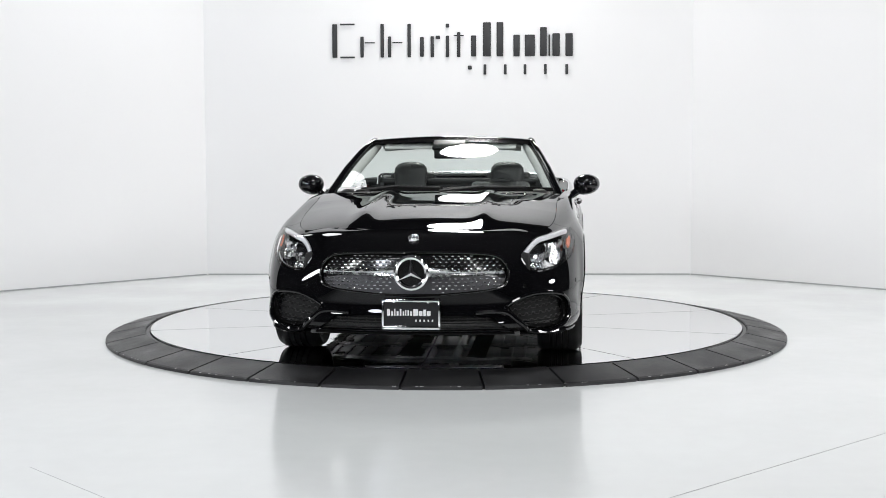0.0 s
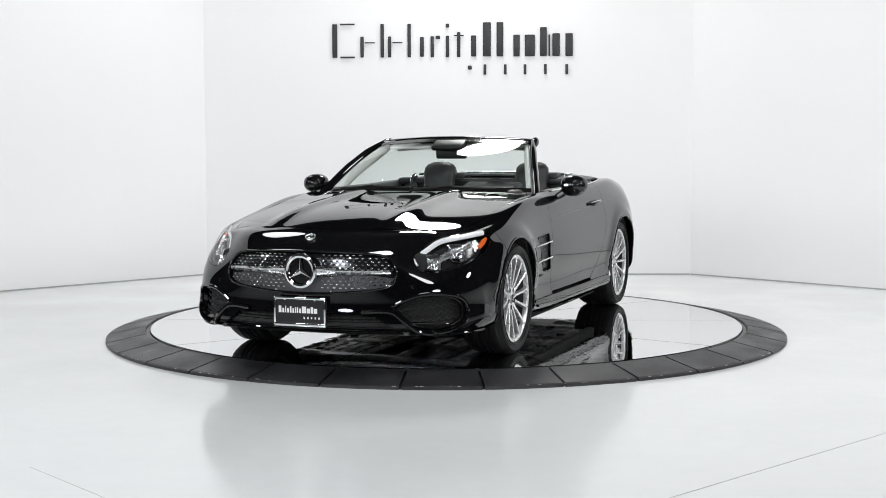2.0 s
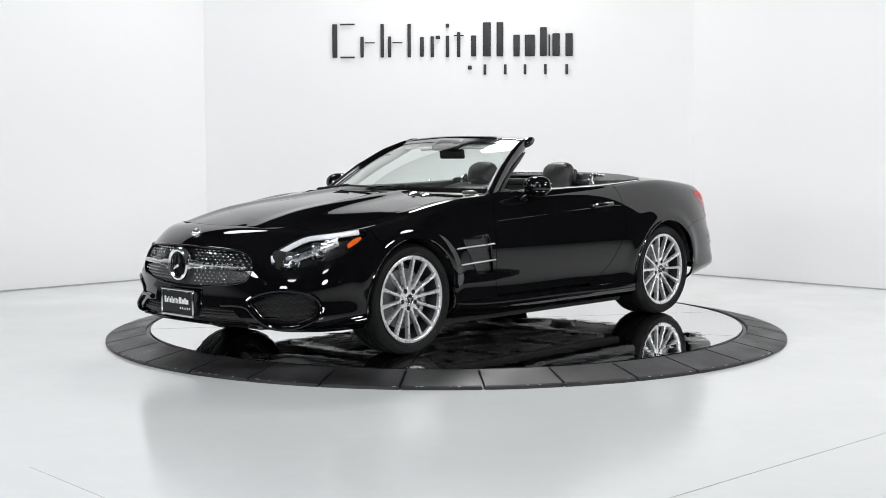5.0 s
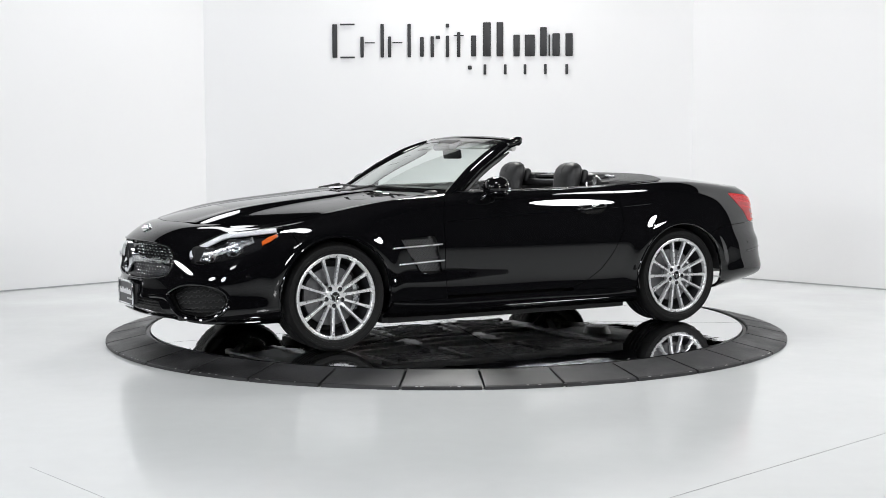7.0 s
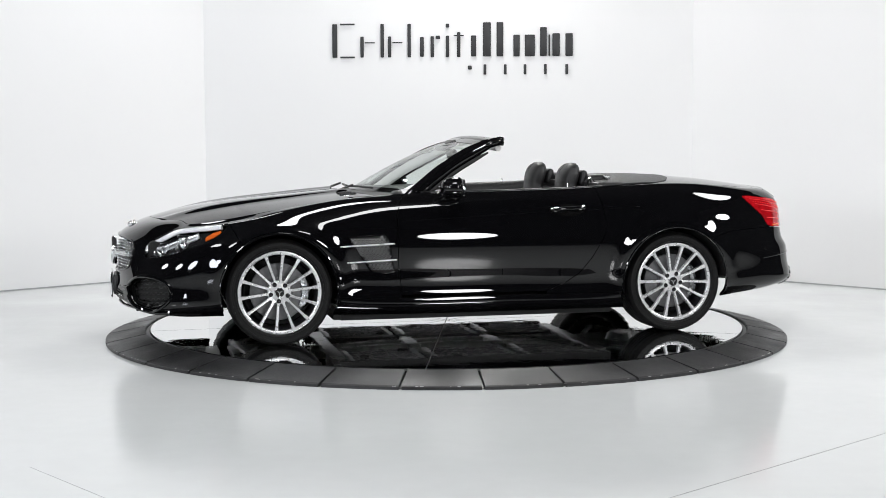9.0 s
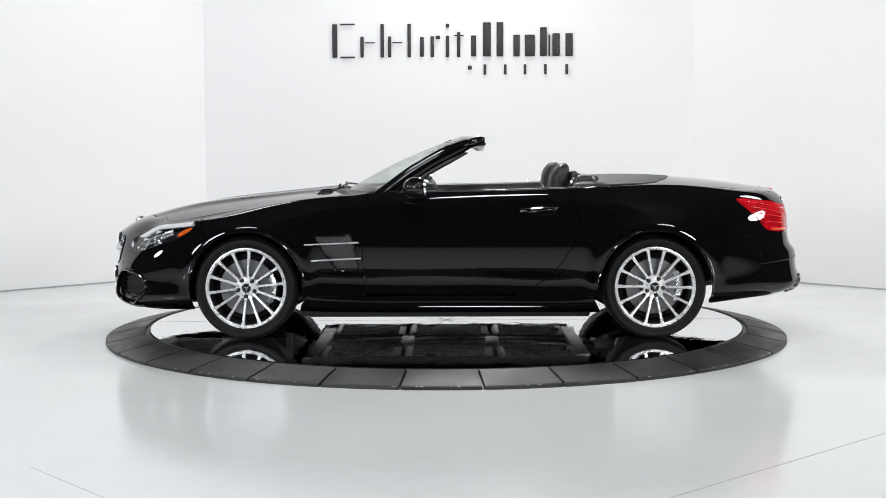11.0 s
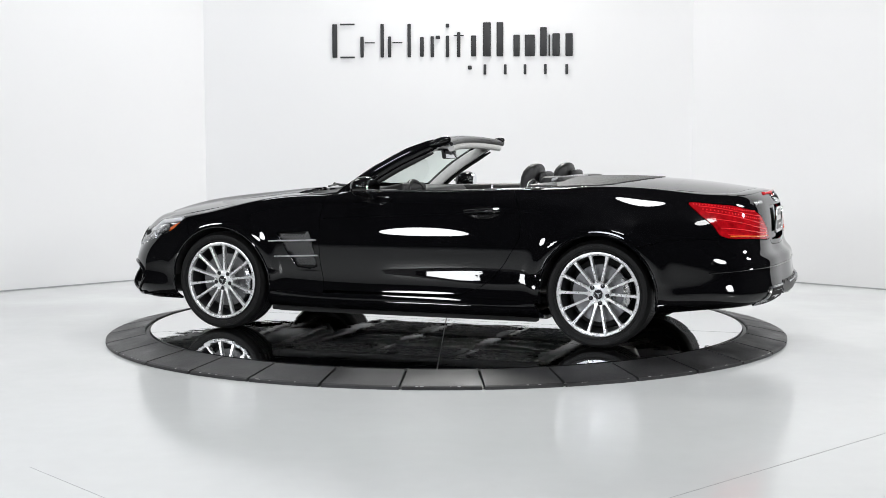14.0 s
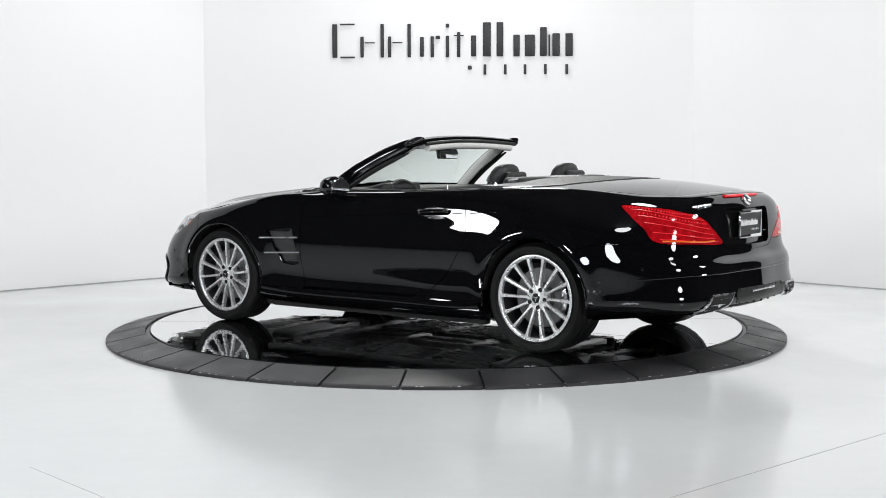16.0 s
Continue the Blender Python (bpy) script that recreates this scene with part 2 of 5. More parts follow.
def bends(xs, ys):
    """Second derivatives of the natural cubic spline through (xs, ys rows), kept for reuse."""
    key = (xs.tobytes(), ys.tobytes())
    if key in BENDS:
        return BENDS[key]
    n = len(xs)
    h = np.diff(xs)
    a = np.eye(n)
    r = np.zeros((n,) + ys.shape[1:])
    for i in range(1, n - 1):
        a[i, i - 1], a[i, i], a[i, i + 1] = h[i - 1], 2 * (h[i - 1] + h[i]), h[i]
        r[i] = 6 * ((ys[i + 1] - ys[i]) / h[i] - (ys[i] - ys[i - 1]) / h[i - 1])
    BENDS[key] = np.linalg.solve(a, r.reshape(n, -1)).reshape(r.shape)
    return BENDS[key]


def spline(xs, ys, q):
    """Natural cubic spline through (xs, ys rows) at q."""
    xs, ys, q = np.asarray(xs, float), np.asarray(ys, float), np.asarray(q, float)
    n = len(xs)
    h = np.diff(xs)
    m = bends(xs, ys)
    i = np.clip(np.searchsorted(xs, q) - 1, 0, n - 2)
    sh = q.shape + (1,) * (ys.ndim - 1)
    hh, d0, d1 = h[i].reshape(sh), (q - xs[i]).reshape(sh), (xs[i + 1] - q).reshape(sh)
    return m[i] * d1 ** 3 / (6 * hh) + m[i + 1] * d0 ** 3 / (6 * hh) + (ys[i] / hh - m[i] * hh / 6) * d1 + (ys[i + 1] / hh - m[i + 1] * hh / 6) * d0


PLAN = np.array([(2.258, 0.0), (2.232, 0.28), (2.152, 0.54), (2.050, 0.712), (1.925, 0.822), (1.68, 0.893), (1.26, 0.917), (0.80, 0.914), (0.35, 0.916),
                 (-0.3, 0.919), (-0.85, 0.922), (-1.32, 0.928), (-1.72, 0.912), (-2.0, 0.847), (-2.200, 0.738), (-2.298, 0.555), (-2.335, 0.27), (-2.352, 0.0)])
_full = np.vstack([PLAN[:0:-1] * (1, -1), PLAN, PLAN[-2::-1] * (1, -1)])
_len = np.concatenate([[0], np.cumsum(np.hypot(*np.diff(_full, axis=0).T))])
_len -= _len[len(PLAN) - 1]
S_KEY = _len[len(PLAN) - 1:2 * len(PLAN) - 1]      # s of each point of PLAN
S_END = S_KEY[-1]

HOOD_X = (0.30, 0.5, 0.65, 0.9, 1.154, 1.565, 1.856, 2.0, 2.14, 2.2, 2.26)
HOOD_Z = (0.955, 0.946, 0.938, 0.920, 0.897, 0.857, 0.806, 0.767, 0.715, 0.684, 0.640)
DECK_X = (-2.36, -2.25, -2.15, -1.975, -1.75, -1.56, -1.3, -1.05, -0.8)
DECK_Z = (0.900, 0.921, 0.938, 0.965, 0.993, 1.008, 1.019, 1.016, 1.000)


def hood_z(x, y):
    """Height of the bonnet, with its two long swellings."""
    y = np.abs(y)
    z = spline(HOOD_X, HOOD_Z, np.clip(x, 0.3, 2.26))
    drop = np.interp(x, (0.3, 0.6, 1.0, 1.3, 1.6, 1.9, 2.1, 2.26), (0.02, 0.03, 0.052, 0.08, 0.115, 0.15, 0.14, 0.12))
    swell = 0.017 * np.exp(-((y - 0.30 - 0.03 * x) / 0.065) ** 2) * np.clip((2.15 - x) / 0.5, 0, 1) * np.clip((x - 0.45) / 0.3, 0, 1)
    return z - drop * (y / 0.83) ** 2.2 + swell


def deck_z(x, y):
    y = np.abs(y)
    return spline(DECK_X[::1], DECK_Z, np.clip(x, -2.36, -0.8)) - np.interp(x, (-2.3, -1.9, -1.3), (0.05, 0.055, 0.05)) * (y / 0.75) ** 2.2


# section of the skin at some of the plan's points: depth in from the plan line and height
NOSE = {
    0: ((.09, .205), (.012, .235), (.0, .31), (.012, .40), (.010, .50), (.016, .60), (.044, .662), (.14, 0), (.24, 0)),
    1: ((.09, .203), (.012, .233), (.0, .31), (.012, .40), (.012, .50), (.022, .60), (.052, .660), (.15, 0), (.25, 0)),
    2: ((.09, .200), (.015, .230), (.0, .31), (.010, .40), (.018, .49), (.045, .58), (.095, .655), (.17, 0), (.26, 0)),
    3: ((.08, .190), (.012, .225), (.0, .32), (.006, .42), (.026, .50), (.075, .59), (.138, .668), (.20, 0), (.28, 0)),
}
FRONT_WING = {
    4: ((.07, .185), (.012, .225), (.000, .33), (.003, .43), (.022, .52), (.070, .61), (.128, .690), (.175, 0), (.235, 0)),
    5: ((.07, .185), (.018, .225), (.004, .34), (.000, .46), (.010, .57), (.038, .66), (.080, .728), (.122, 0), (.18, 0)),
    6: ((.10, .185), (.04, .230), (.012, .36), (.000, .50), (.003, .61), (.018, .71), (.050, .782), (.095, 0), (.165, 0)),
}
DOOR = {
    7: ((.08, .175), (.03, .215), (.030, .33), (.022, .45), (.012, .59), (.024, .72), (.048, .822), (.085, 0), (.15, 0)),
    8: ((.07, .170), (.024, .205), (.027, .31), (.020, .45), (.010, .60), (.027, .735), (.046, .835), (.068, .890), (.11, .925)),
    9: ((.07, .170), (.024, .205), (.027, .31), (.019, .45), (.009, .60), (.026, .735), (.044, .835), (.064, .905), (.10, .938)),
    10: ((.07, .170), (.024, .205), (.025, .31), (.015, .45), (.005, .60), (.022, .735), (.044, .85), (.074, .925), (.115, .955)),
}
REAR_WING = {
    11: ((.09, .175), (.035, .215), (.012, .36), (.000, .52), (.004, .65), (.024, .77), (.060, .875), (.115, 0), (.19, 0)),
    12: ((.10, .218), (.035, .258), (.010, .37), (.003, .52), (.010, .64), (.034, .76), (.085, .875), (.15, 0), (.22, 0)),
    13: ((.10, .245), (.03, .285), (.004, .385), (.008, .52), (.026, .62), (.052, .75), (.098, .872), (.15, 0), (.23, 0)),
}
TAIL = {
    14: ((.10, .258), (.016, .292), (.000, .405), (.014, .53), (.040, .60), (.060, .73), (.095, .850), (.175, 0), (.25, 0)),
    15: ((.11, .262), (.016, .296), (.000, .415), (.012, .53), (.046, .585), (.066, .70), (.092, .850), (.165, 0), (.24, 0)),
    16: ((.12, .262), (.016, .296), (.000, .415), (.012, .53), (.056, .580), (.070, .69), (.090, .855), (.155, 0), (.23, 0)),
    17: ((.12, .262), (.016, .296), (.000, .415), (.012, .53), (.058, .580), (.072, .69), (.092, .855), (.155, 0), (.23, 0)),
}
SECTIONS = {**NOSE, **FRONT_WING, **DOOR, **REAR_WING, **TAIL}
V_KEY = np.array((0, .05, .16, .29, .42, .57, .71, .85, 1.0))


def plan_at(s):
    p = spline(_len, _full, s)
    e = 1e-3
    t = (spline(_len, _full, s + e) - spline(_len, _full, s - e)) / (2 * e)
    t /= np.linalg.norm(t, axis=-1, keepdims=True)
    return p, np.stack([t[..., 1], -t[..., 0]], -1)     # place and outward direction


def _resolve():
    rows = []
    for k in range(len(PLAN)):
        p, n = plan_at(np.array(S_KEY[k]))
        if n @ (p - np.array([0.0, 0.0])) < 0:
            n = -n
        row = []
        for d, z in SECTIONS[k]:
            x, y = p - n * d
            row.append((d, z if z else float(hood_z(x, y) if x > 0 else deck_z(x, y))))
        rows.append(row)
    rows = np.array(rows)
    return np.concatenate([rows[:0:-1], rows, rows[-2::-1]])


SECT = _resolve()


def skin(s, v):
    """The point of the skin at s, v (arrays)."""
    s, v = np.broadcast_arrays(np.asarray(s, float), np.asarray(v, float))
    flat_s, flat_v = s.ravel(), v.ravel()
    us, inv = np.unique(np.round(flat_s, 7), return_inverse=True)
    prof = spline(_len, SECT, us)                        # (n, 9, 2)
    # spline along v for each s
    n = len(V_KEY)
    h = np.diff(V_KEY)
    a = np.eye(n)
    for i in range(1, n - 1):
        a[i, i - 1], a[i, i], a[i, i + 1] = h[i - 1], 2 * (h[i - 1] + h[i]), h[i]
    r = np.zeros_like(prof)
    for i in range(1, n - 1):
        r[:, i] = 6 * ((prof[:, i + 1] - prof[:, i]) / h[i] - (prof[:, i] - prof[:, i - 1]) / h[i - 1])
    mm = np.einsum("ij,kjc->kic", np.linalg.inv(a), r)
    i = np.clip(np.searchsorted(V_KEY, flat_v) - 1, 0, n - 2)
    hh, d0, d1 = h[i][:, None], (flat_v - V_KEY[i])[:, None], (V_KEY[i + 1] - flat_v)[:, None]
    p0, p1, m0, m1 = prof[inv, i], prof[inv, i + 1], mm[inv, i], mm[inv, i + 1]
    q = m0 * d1 ** 3 / (6 * hh) + m1 * d0 ** 3 / (6 * hh) + (p0 / hh - m0 * hh / 6) * d1 + (p1 / hh - m1 * hh / 6) * d0
    pl, nn = plan_at(us)
    out = np.einsum("ij,ij->i", nn, pl)
    nn = np.where(out[:, None] < 0, -nn, nn)
    xy = pl[inv] - nn[inv] * q[:, :1]
    # the wings swell a little round the wheels
    for cx in (1.262, -1.323):
        r = np.hypot(xy[:, 0] - cx, q[:, 1] - 0.326)
        swell = 0.013 * np.exp(-((r - 0.385) / 0.055) ** 2) * np.clip((np.abs(xy[:, 1]) - 0.70) / 0.12, 0, 1) * np.clip((q[:, 1] - 0.30) / 0.12, 0, 1)
        xy = xy + nn[inv] * swell[:, None]
    return np.concatenate([xy, q[:, 1:]], 1).reshape(s.shape + (3,))


_gs, _gv = np.meshgrid(np.linspace(0, S_END, 421), np.linspace(0, 1, 121), indexing="ij")
_gp = skin(_gs, _gv)


def find(x=None, y=None, z=None):
    """The (s, v) on the car's left half at which the skin has the coordinates given."""
    w = np.array([c is not None for c in (x, y, z)], float)
    p = np.array([c or 0.0 for c in (x, y, z)])
    side = 1.0
    if y is not None and p[1] < 0:
        side, p[1] = -1.0, -p[1]
    cost = (((_gp - p) ** 2) * w).sum(-1)
    if x is None:
        cost = cost + 9.0 * (_gs > 1.45)                # by y and z alone: on the nose
    i = np.argmin(cost)
    s, v = _gs.ravel()[i], _gv.ravel()[i]
    for _ in range(6):
        e = 1e-4
        q = skin(np.array([s, s + e, s]), np.array([v, v, v + e]))
        j = np.stack([(q[1] - q[0]) / e, (q[2] - q[0]) / e], 1) * w[:, None]
        ds, dv = np.linalg.lstsq(j, (p - q[0]) * w, rcond=None)[0]
        s, v = np.clip(s + np.clip(ds, -.05, .05), 0, S_END), np.clip(v + np.clip(dv, -.05, .05), 0, 1)
    return side * s, v


from mathutils.geometry import delaunay_2d_cdt as triangulate
M_PAINT = mat("black_gloss_paint", (0.0025, 0.0025, 0.003), 0.012, spec=0.5)
M_TRIM = mat("black_satin_plastic", (0.008, 0.008, 0.008), 0.42, vary=0.2, scale=30, bump=0.1, bscale=400)
M_PIANO = mat("black_gloss_plastic", (0.006, 0.006, 0.006), 0.08)
M_GRAIN = mat("grained_black_cover", (0.022, 0.022, 0.023), 0.42, vary=0.2, scale=12, bump=0.35, bscale=500)
M_LEATHER = mat("black_leather", (0.010, 0.010, 0.0105), 0.45, vary=0.25, scale=14, bump=0.25, bscale=260)
M_GREY = mat("pale_grey_trim_cloth", (0.72, 0.72, 0.70), 0.6, vary=0.08, scale=30, bump=0.2, bscale=500)
M_CHROME = mat("chrome", (0.82, 0.83, 0.84), 0.09, 1.0)
M_SATIN = mat("satin_silver", (0.58, 0.59, 0.60), 0.26, 1.0, rvary=0.05, scale=40)
M_ALLOY = mat("machined_alloy", (0.80, 0.805, 0.81), 0.3, 0.75, rvary=0.05, scale=60)
M_ALLOY_DARK = mat("grey_alloy_paint", (0.045, 0.045, 0.048), 0.35, 0.5, vary=0.1, scale=20)
M_IRON = mat("brake_iron", (0.20, 0.20, 0.205), 0.35, 0.85, vary=0.15, scale=30)
M_TYRE = mat("tyre_rubber", (0.005, 0.005, 0.005), 0.5, spec=0.2, vary=0.3, scale=18, bump=0.2, bscale=180)
M_RED = mat("red_lamp_plastic", (0.36, 0.004, 0.008), 0.05, vary=0.45, scale=22)
M_RED_LIT = mat("red_lamp_rib", (0.80, 0.022, 0.03), 0.15)
M_AMBER = mat("amber_reflector", (0.75, 0.13, 0.015), 0.15, coat=1.0, vary=0.2, scale=60)
M_WHITE = mat("white_light_guide", (0.90, 0.91, 0.93), 0.12, coat=1.0)
M_LAMPBED = mat("lamp_bezel_black", (0.012, 0.012, 0.013), 0.15)
M_PLATE = mat("black_plate", (0.008, 0.008, 0.009), 0.3)
M_PLATE_INK = mat("white_plate_ink", (0.8, 0.8, 0.8), 0.4)
M_CARPET = mat("black_carpet", (0.01, 0.01, 0.01), 0.9, vary=0.3, scale=60, bump=0.4, bscale=300)
M_UNDER = mat("underbody_cladding", (0.045, 0.045, 0.045), 0.5, vary=0.5, scale=5, bump=0.4, bscale=30)
M_MIRROR_GLASS = mat("mirror_glass", (0.75, 0.78, 0.80), 0.02, 1.0)


def glass(name, tint):
    m = bpy.data.materials.new(name)
    m.use_nodes = True
    nt = m.node_tree
    nt.nodes.remove(nt.nodes["Principled BSDF"])
    tr, gl, fr, mx, pw, ml = (nt.nodes.new("ShaderNode" + k) for k in ("BsdfTransparent", "BsdfGlossy", "LayerWeight", "MixShader", "Math", "Math"))
    tr.inputs["Color"].default_value = (*tint, 1)
    gl.inputs["Roughness"].default_value = 0.01
    fr.inputs["Blend"].default_value = 0.5
    pw.operation, ml.operation = "POWER", "MULTIPLY_ADD"
    pw.inputs[1].default_value, ml.inputs[1].default_value, ml.inputs[2].default_value = 4.5, 0.9, 0.06
    nt.links.new(fr.outputs["Facing"], pw.inputs[0])
    nt.links.new(pw.outputs[0], ml.inputs[0])
    nt.links.new(ml.outputs[0], mx.inputs[0])
    nt.links.new(tr.outputs[0], mx.inputs[1])
    nt.links.new(gl.outputs[0], mx.inputs[2])
    nt.links.new(mx.outputs[0], nt.nodes["Material Output"].inputs["Surface"])
    return m


M_GLASS = glass("green_tinted_glass", (0.83, 0.90, 0.865))
M_LENS = glass("clear_lamp_lens", (0.97, 0.97, 0.98))


# ---------------------------------------------------------------- panels cut from the skin
def inside(poly, pts):
    poly, pts = np.asarray(poly), np.asarray(pts)
    x, y = pts[:, 0], pts[:, 1]
    hit = np.zeros(len(pts), bool)
    j = len(poly) - 1
    for i in range(len(poly)):
        (xi, yi), (xj, yj) = poly[i], poly[j]
        if yi != yj:
            hit ^= ((yi > y) != (yj > y)) & (x < (xj - xi) * (y - yi) / (yj - yi) + xi)
        j = i
    return hit


def dist_to(poly, pts):
    """Distance of each point from the closed outline."""
    best = np.full(len(pts), 9.0)
    a = np.asarray(poly)
    for p, q in zip(a, np.roll(a, -1, 0)):
        d = q - p
        t = np.clip(((pts - p) @ d) / max(d @ d, 1e-12), 0, 1)
        best = np.minimum(best, np.hypot(*(pts - p - t[:, None] * d).T))
    return best


def resample(poly, step):
    out = []
    a = np.asarray(poly, float)
    for p, q in zip(a, np.roll(a, -1, 0)):
        n = max(1, int(round(np.hypot(*(q - p)) / step)))
        out += [p + (q - p) * i / n for i in range(n)]
    out = np.array(out)
    keep = np.hypot(*(out - np.roll(out, 1, 0)).T) > step * 0.12
    return out[keep]


def area2(poly):
    a = np.asarray(poly)
    b = np.roll(a, -1, 0)
    return float((a[:, 0] * b[:, 1] - b[:, 0] * a[:, 1]).sum())


def shrink(poly, g):
    """Moves a closed outline inwards by g (outwards if g is negative)."""
    a = np.asarray(poly, float)
    if area2(a) < 0:
        a = a[::-1]
    d = np.roll(a, -1, 0) - a
    d /= np.maximum(np.hypot(*d.T), 1e-9)[:, None]
    n = np.stack([-d[:, 1], d[:, 0]], 1)
    m = n + np.roll(n, 1, 0)
    m /= np.maximum((m ** 2).sum(1) / 2, 0.35)[:, None]
    return a + m * g


def smooth_loop(pts, k=5, closed=True):
    """Rounds a run of points (Catmull-Rom), k steps to a span."""
    a = np.asarray(pts, float)
    n = len(a)
    out = []
    for i in range(n if closed else n - 1):
        p0, p1, p2, p3 = (a[(i + j) % n] if closed else a[min(max(i + j, 0), n - 1)] for j in (-1, 0, 1, 2))
        for t in np.arange(k) / k:
            out.append(0.5 * (2 * p1 + (p2 - p0) * t + (2 * p0 - 5 * p1 + 4 * p2 - p3) * t * t + (3 * p1 - p0 - 3 * p2 + p3) * t ** 3))
    if not closed:
        out.append(a[-1])
    return np.array(out)


def facing(f, q):
    """Points of f at q and the outward normals there."""
    e = 2e-3
    p = f(q)
    n = np.cross(f(q + (e, 0)) - f(q - (e, 0)), f(q + (0, e)) - f(q - (0, e)))
    n /= np.maximum(np.linalg.norm(n, axis=1, keepdims=True), 1e-12)
    return p, n


def panel(name, outline, f, material, parent, holes=(), h=0.024, thick=0.013, gap=0.002, lift=0.0, flip=False, label="", bend=None):
    """A sheet-metal panel: the part of the surface f inside an outline, with returned edges."""
    loops = [resample(shrink(outline, gap), h)] + [resample(shrink(o, -gap), min(h, 0.016)) for o in holes]
    lo, hi = loops[0].min(0), loops[0].max(0)
    gx, gy = np.meshgrid(np.arange(lo[0] + h / 2, hi[0], h), np.arange(lo[1] + h / 2, hi[1], h))
    pts = np.stack([gx.ravel(), gy.ravel()], 1)
    ok = inside(loops[0], pts)
    for o in loops[1:]:
        ok &= ~inside(o, pts)
    pts = pts[ok]
    for o in loops:
        pts = pts[dist_to(o, pts) > h * 0.45]
    co, edges = [], []
    for o in loops:
        k = len(co)
        co += list(o)
        edges += [(k + i, k + (i + 1) % len(o)) for i in range(len(o))]
    co += list(pts)
    res = triangulate([Vector(c) for c in co], edges, [], 0, 1e-6)
    vs = np.array([tuple(c) for c in res[0]])
    tri = [t for t in res[2] if len(t) == 3]
    cen = np.array([vs[list(t)].mean(0) for t in tri])
    ok = inside(loops[0], cen)
    for o in loops[1:]:
        ok &= ~inside(o, cen)
    tri = [t for t, k in zip(tri, ok) if k]
    p, n = facing(f, vs)
    if flip:
        n = -n
    p = p + n * lift
    faces = [tuple(t) if not flip else tuple(t[::-1]) for t in tri]
    count = {}
    for t in faces:
        for a, b in zip(t, t[1:] + t[:1]):
            count[(a, b)] = count.get((a, b), 0) + 1
    rim = [(a, b) for a, b in count if (b, a) not in count]
    verts, norms = list(p), list(n)
    if thick:
        for a, b in rim:
            k = len(verts)
            out = np.cross(p[b] - p[a], n[a])
            out /= max(np.linalg.norm(out), 1e-9)
            verts += [p[a], p[b], p[b] - n[b] * thick, p[a] - n[a] * thick]
            norms += [out] * 4
            faces.append((k, k + 3, k + 2, k + 1))
    return mesh_ob(name, verts, faces, material, parent, label, True, norms)


def f_skin(q):
    return skin(q[:, 0], q[:, 1])


def f_hood(q):
    return np.stack([q[:, 0], q[:, 1], hood_z(q[:, 0], q[:, 1])], 1)


def f_deck(q):
    return np.stack([q[:, 0], q[:, 1], deck_z(q[:, 0], q[:, 1])], 1)


def on(points):
    """Places (x, y, z; None where free) to (s, v)."""
    return np.array([find(*p) for p in points])


def mirrored(poly):
    return np.asarray(poly)[::-1] * (-1, 1)


def both(poly):
    """An open run that starts on the centre line, closed with its mirror image."""
    a = np.asarray(poly)
    return np.vstack([a, (a * (-1, 1))[::-1]])


car = tagged(new("convertible"), "glossy black two-seat convertible with folded roof on the turntable", "car")
FX, RX, WZ = 1.262, -1.323, 0.326

# outlines on the skin
headlight = smooth_loop(on([(2.03, .570, .622), (2.055, .590, .572), (2.045, .618, .538), (1.985, .685, .528), (1.855, .775, .556), (1.70, .828, .618),
                            (1.60, .838, .690), (1.565, .822, .738), (1.66, .765, .734), (1.79, .700, .716), (1.93, .610, .680)]), 4)
tail_pts = [(-1.845, .797, .884), (-1.985, .748, .872), (-2.10, .68, .850), (-2.19, .555, .812), (-2.235, .455, .745), (-2.255, .355, .655),
            (-2.20, .56, .655), (-2.06, .757, .668), (-1.985, .795, .750), (-1.91, .81, .818)]
tail = smooth_loop(on(tail_pts), 4)
grille = both(np.vstack([[find(y=0, z=.653)], smooth_loop(on([(None, .12, .652), (None, .28, .648), (None, .42, .634), (None, .480, .603), (None, .508, .548),
                         (None, .504, .502), (None, .475, .468), (None, .36, .446), (None, .18, .430)]), 3, False), [find(y=0, z=.424)]]))
low_intake = both(on([(None, 0, .318), (None, .30, .318), (None, .42, .308), (None, .47, .268), (None, .535, .222), (None, .50, .213), (None, 0, .213)]))
side_intake = smooth_loop(on([(2.165, .495, .352), (2.13, .555, .398), (2.07, .645, .424), (1.955, .752, .414), (1.895, .79, .36), (1.905, .785, .28),
                              (2.0, .715, .238), (2.085, .62, .236), (2.13, .56, .272)]), 4)


def arc(cx, r, a0, a1, n=22):
    """Wheel arch on the skin, angles in degrees from straight ahead, upwards."""
    out = []
    for i in range(n + 1):
        a = radians(a0 + (a1 - a0) * i / n)
        out.append(find(x=cx + r * math.cos(a), z=WZ + r * math.sin(a)))
    return np.array(out)


AR = 0.362
a_low = math.degrees(math.asin((0.185 - WZ) / AR))
split_f = 52.0                                        # the bumper meets the wing here on the arch
arch_bump = arc(FX, AR, a_low, split_f, 12)
arch_wing = arc(FX, AR, split_f, 180 - math.degrees(math.asin((0.272 - WZ) / AR)), 26)
sill_z = 0.272
tip = find(1.565, .822, .738)
top_line = lambda s0, s1, n: np.stack([np.linspace(s0, s1, n), np.ones(n)], 1)
s_tip = tip[0] + 0.01

bumper_half = np.vstack([np.stack([np.linspace(0, arch_bump[0][0] - 0.01, 40), np.zeros(40)], 1), arch_bump, [tip],
                         top_line(s_tip, 0, 44)])
front_bumper = panel("front_bumper", both(bumper_half), f_skin, M_PAINT, car,
                     [headlight, mirrored(headlight), grille, low_intake, side_intake, mirrored(side_intake)], label="gloss black front bumper")

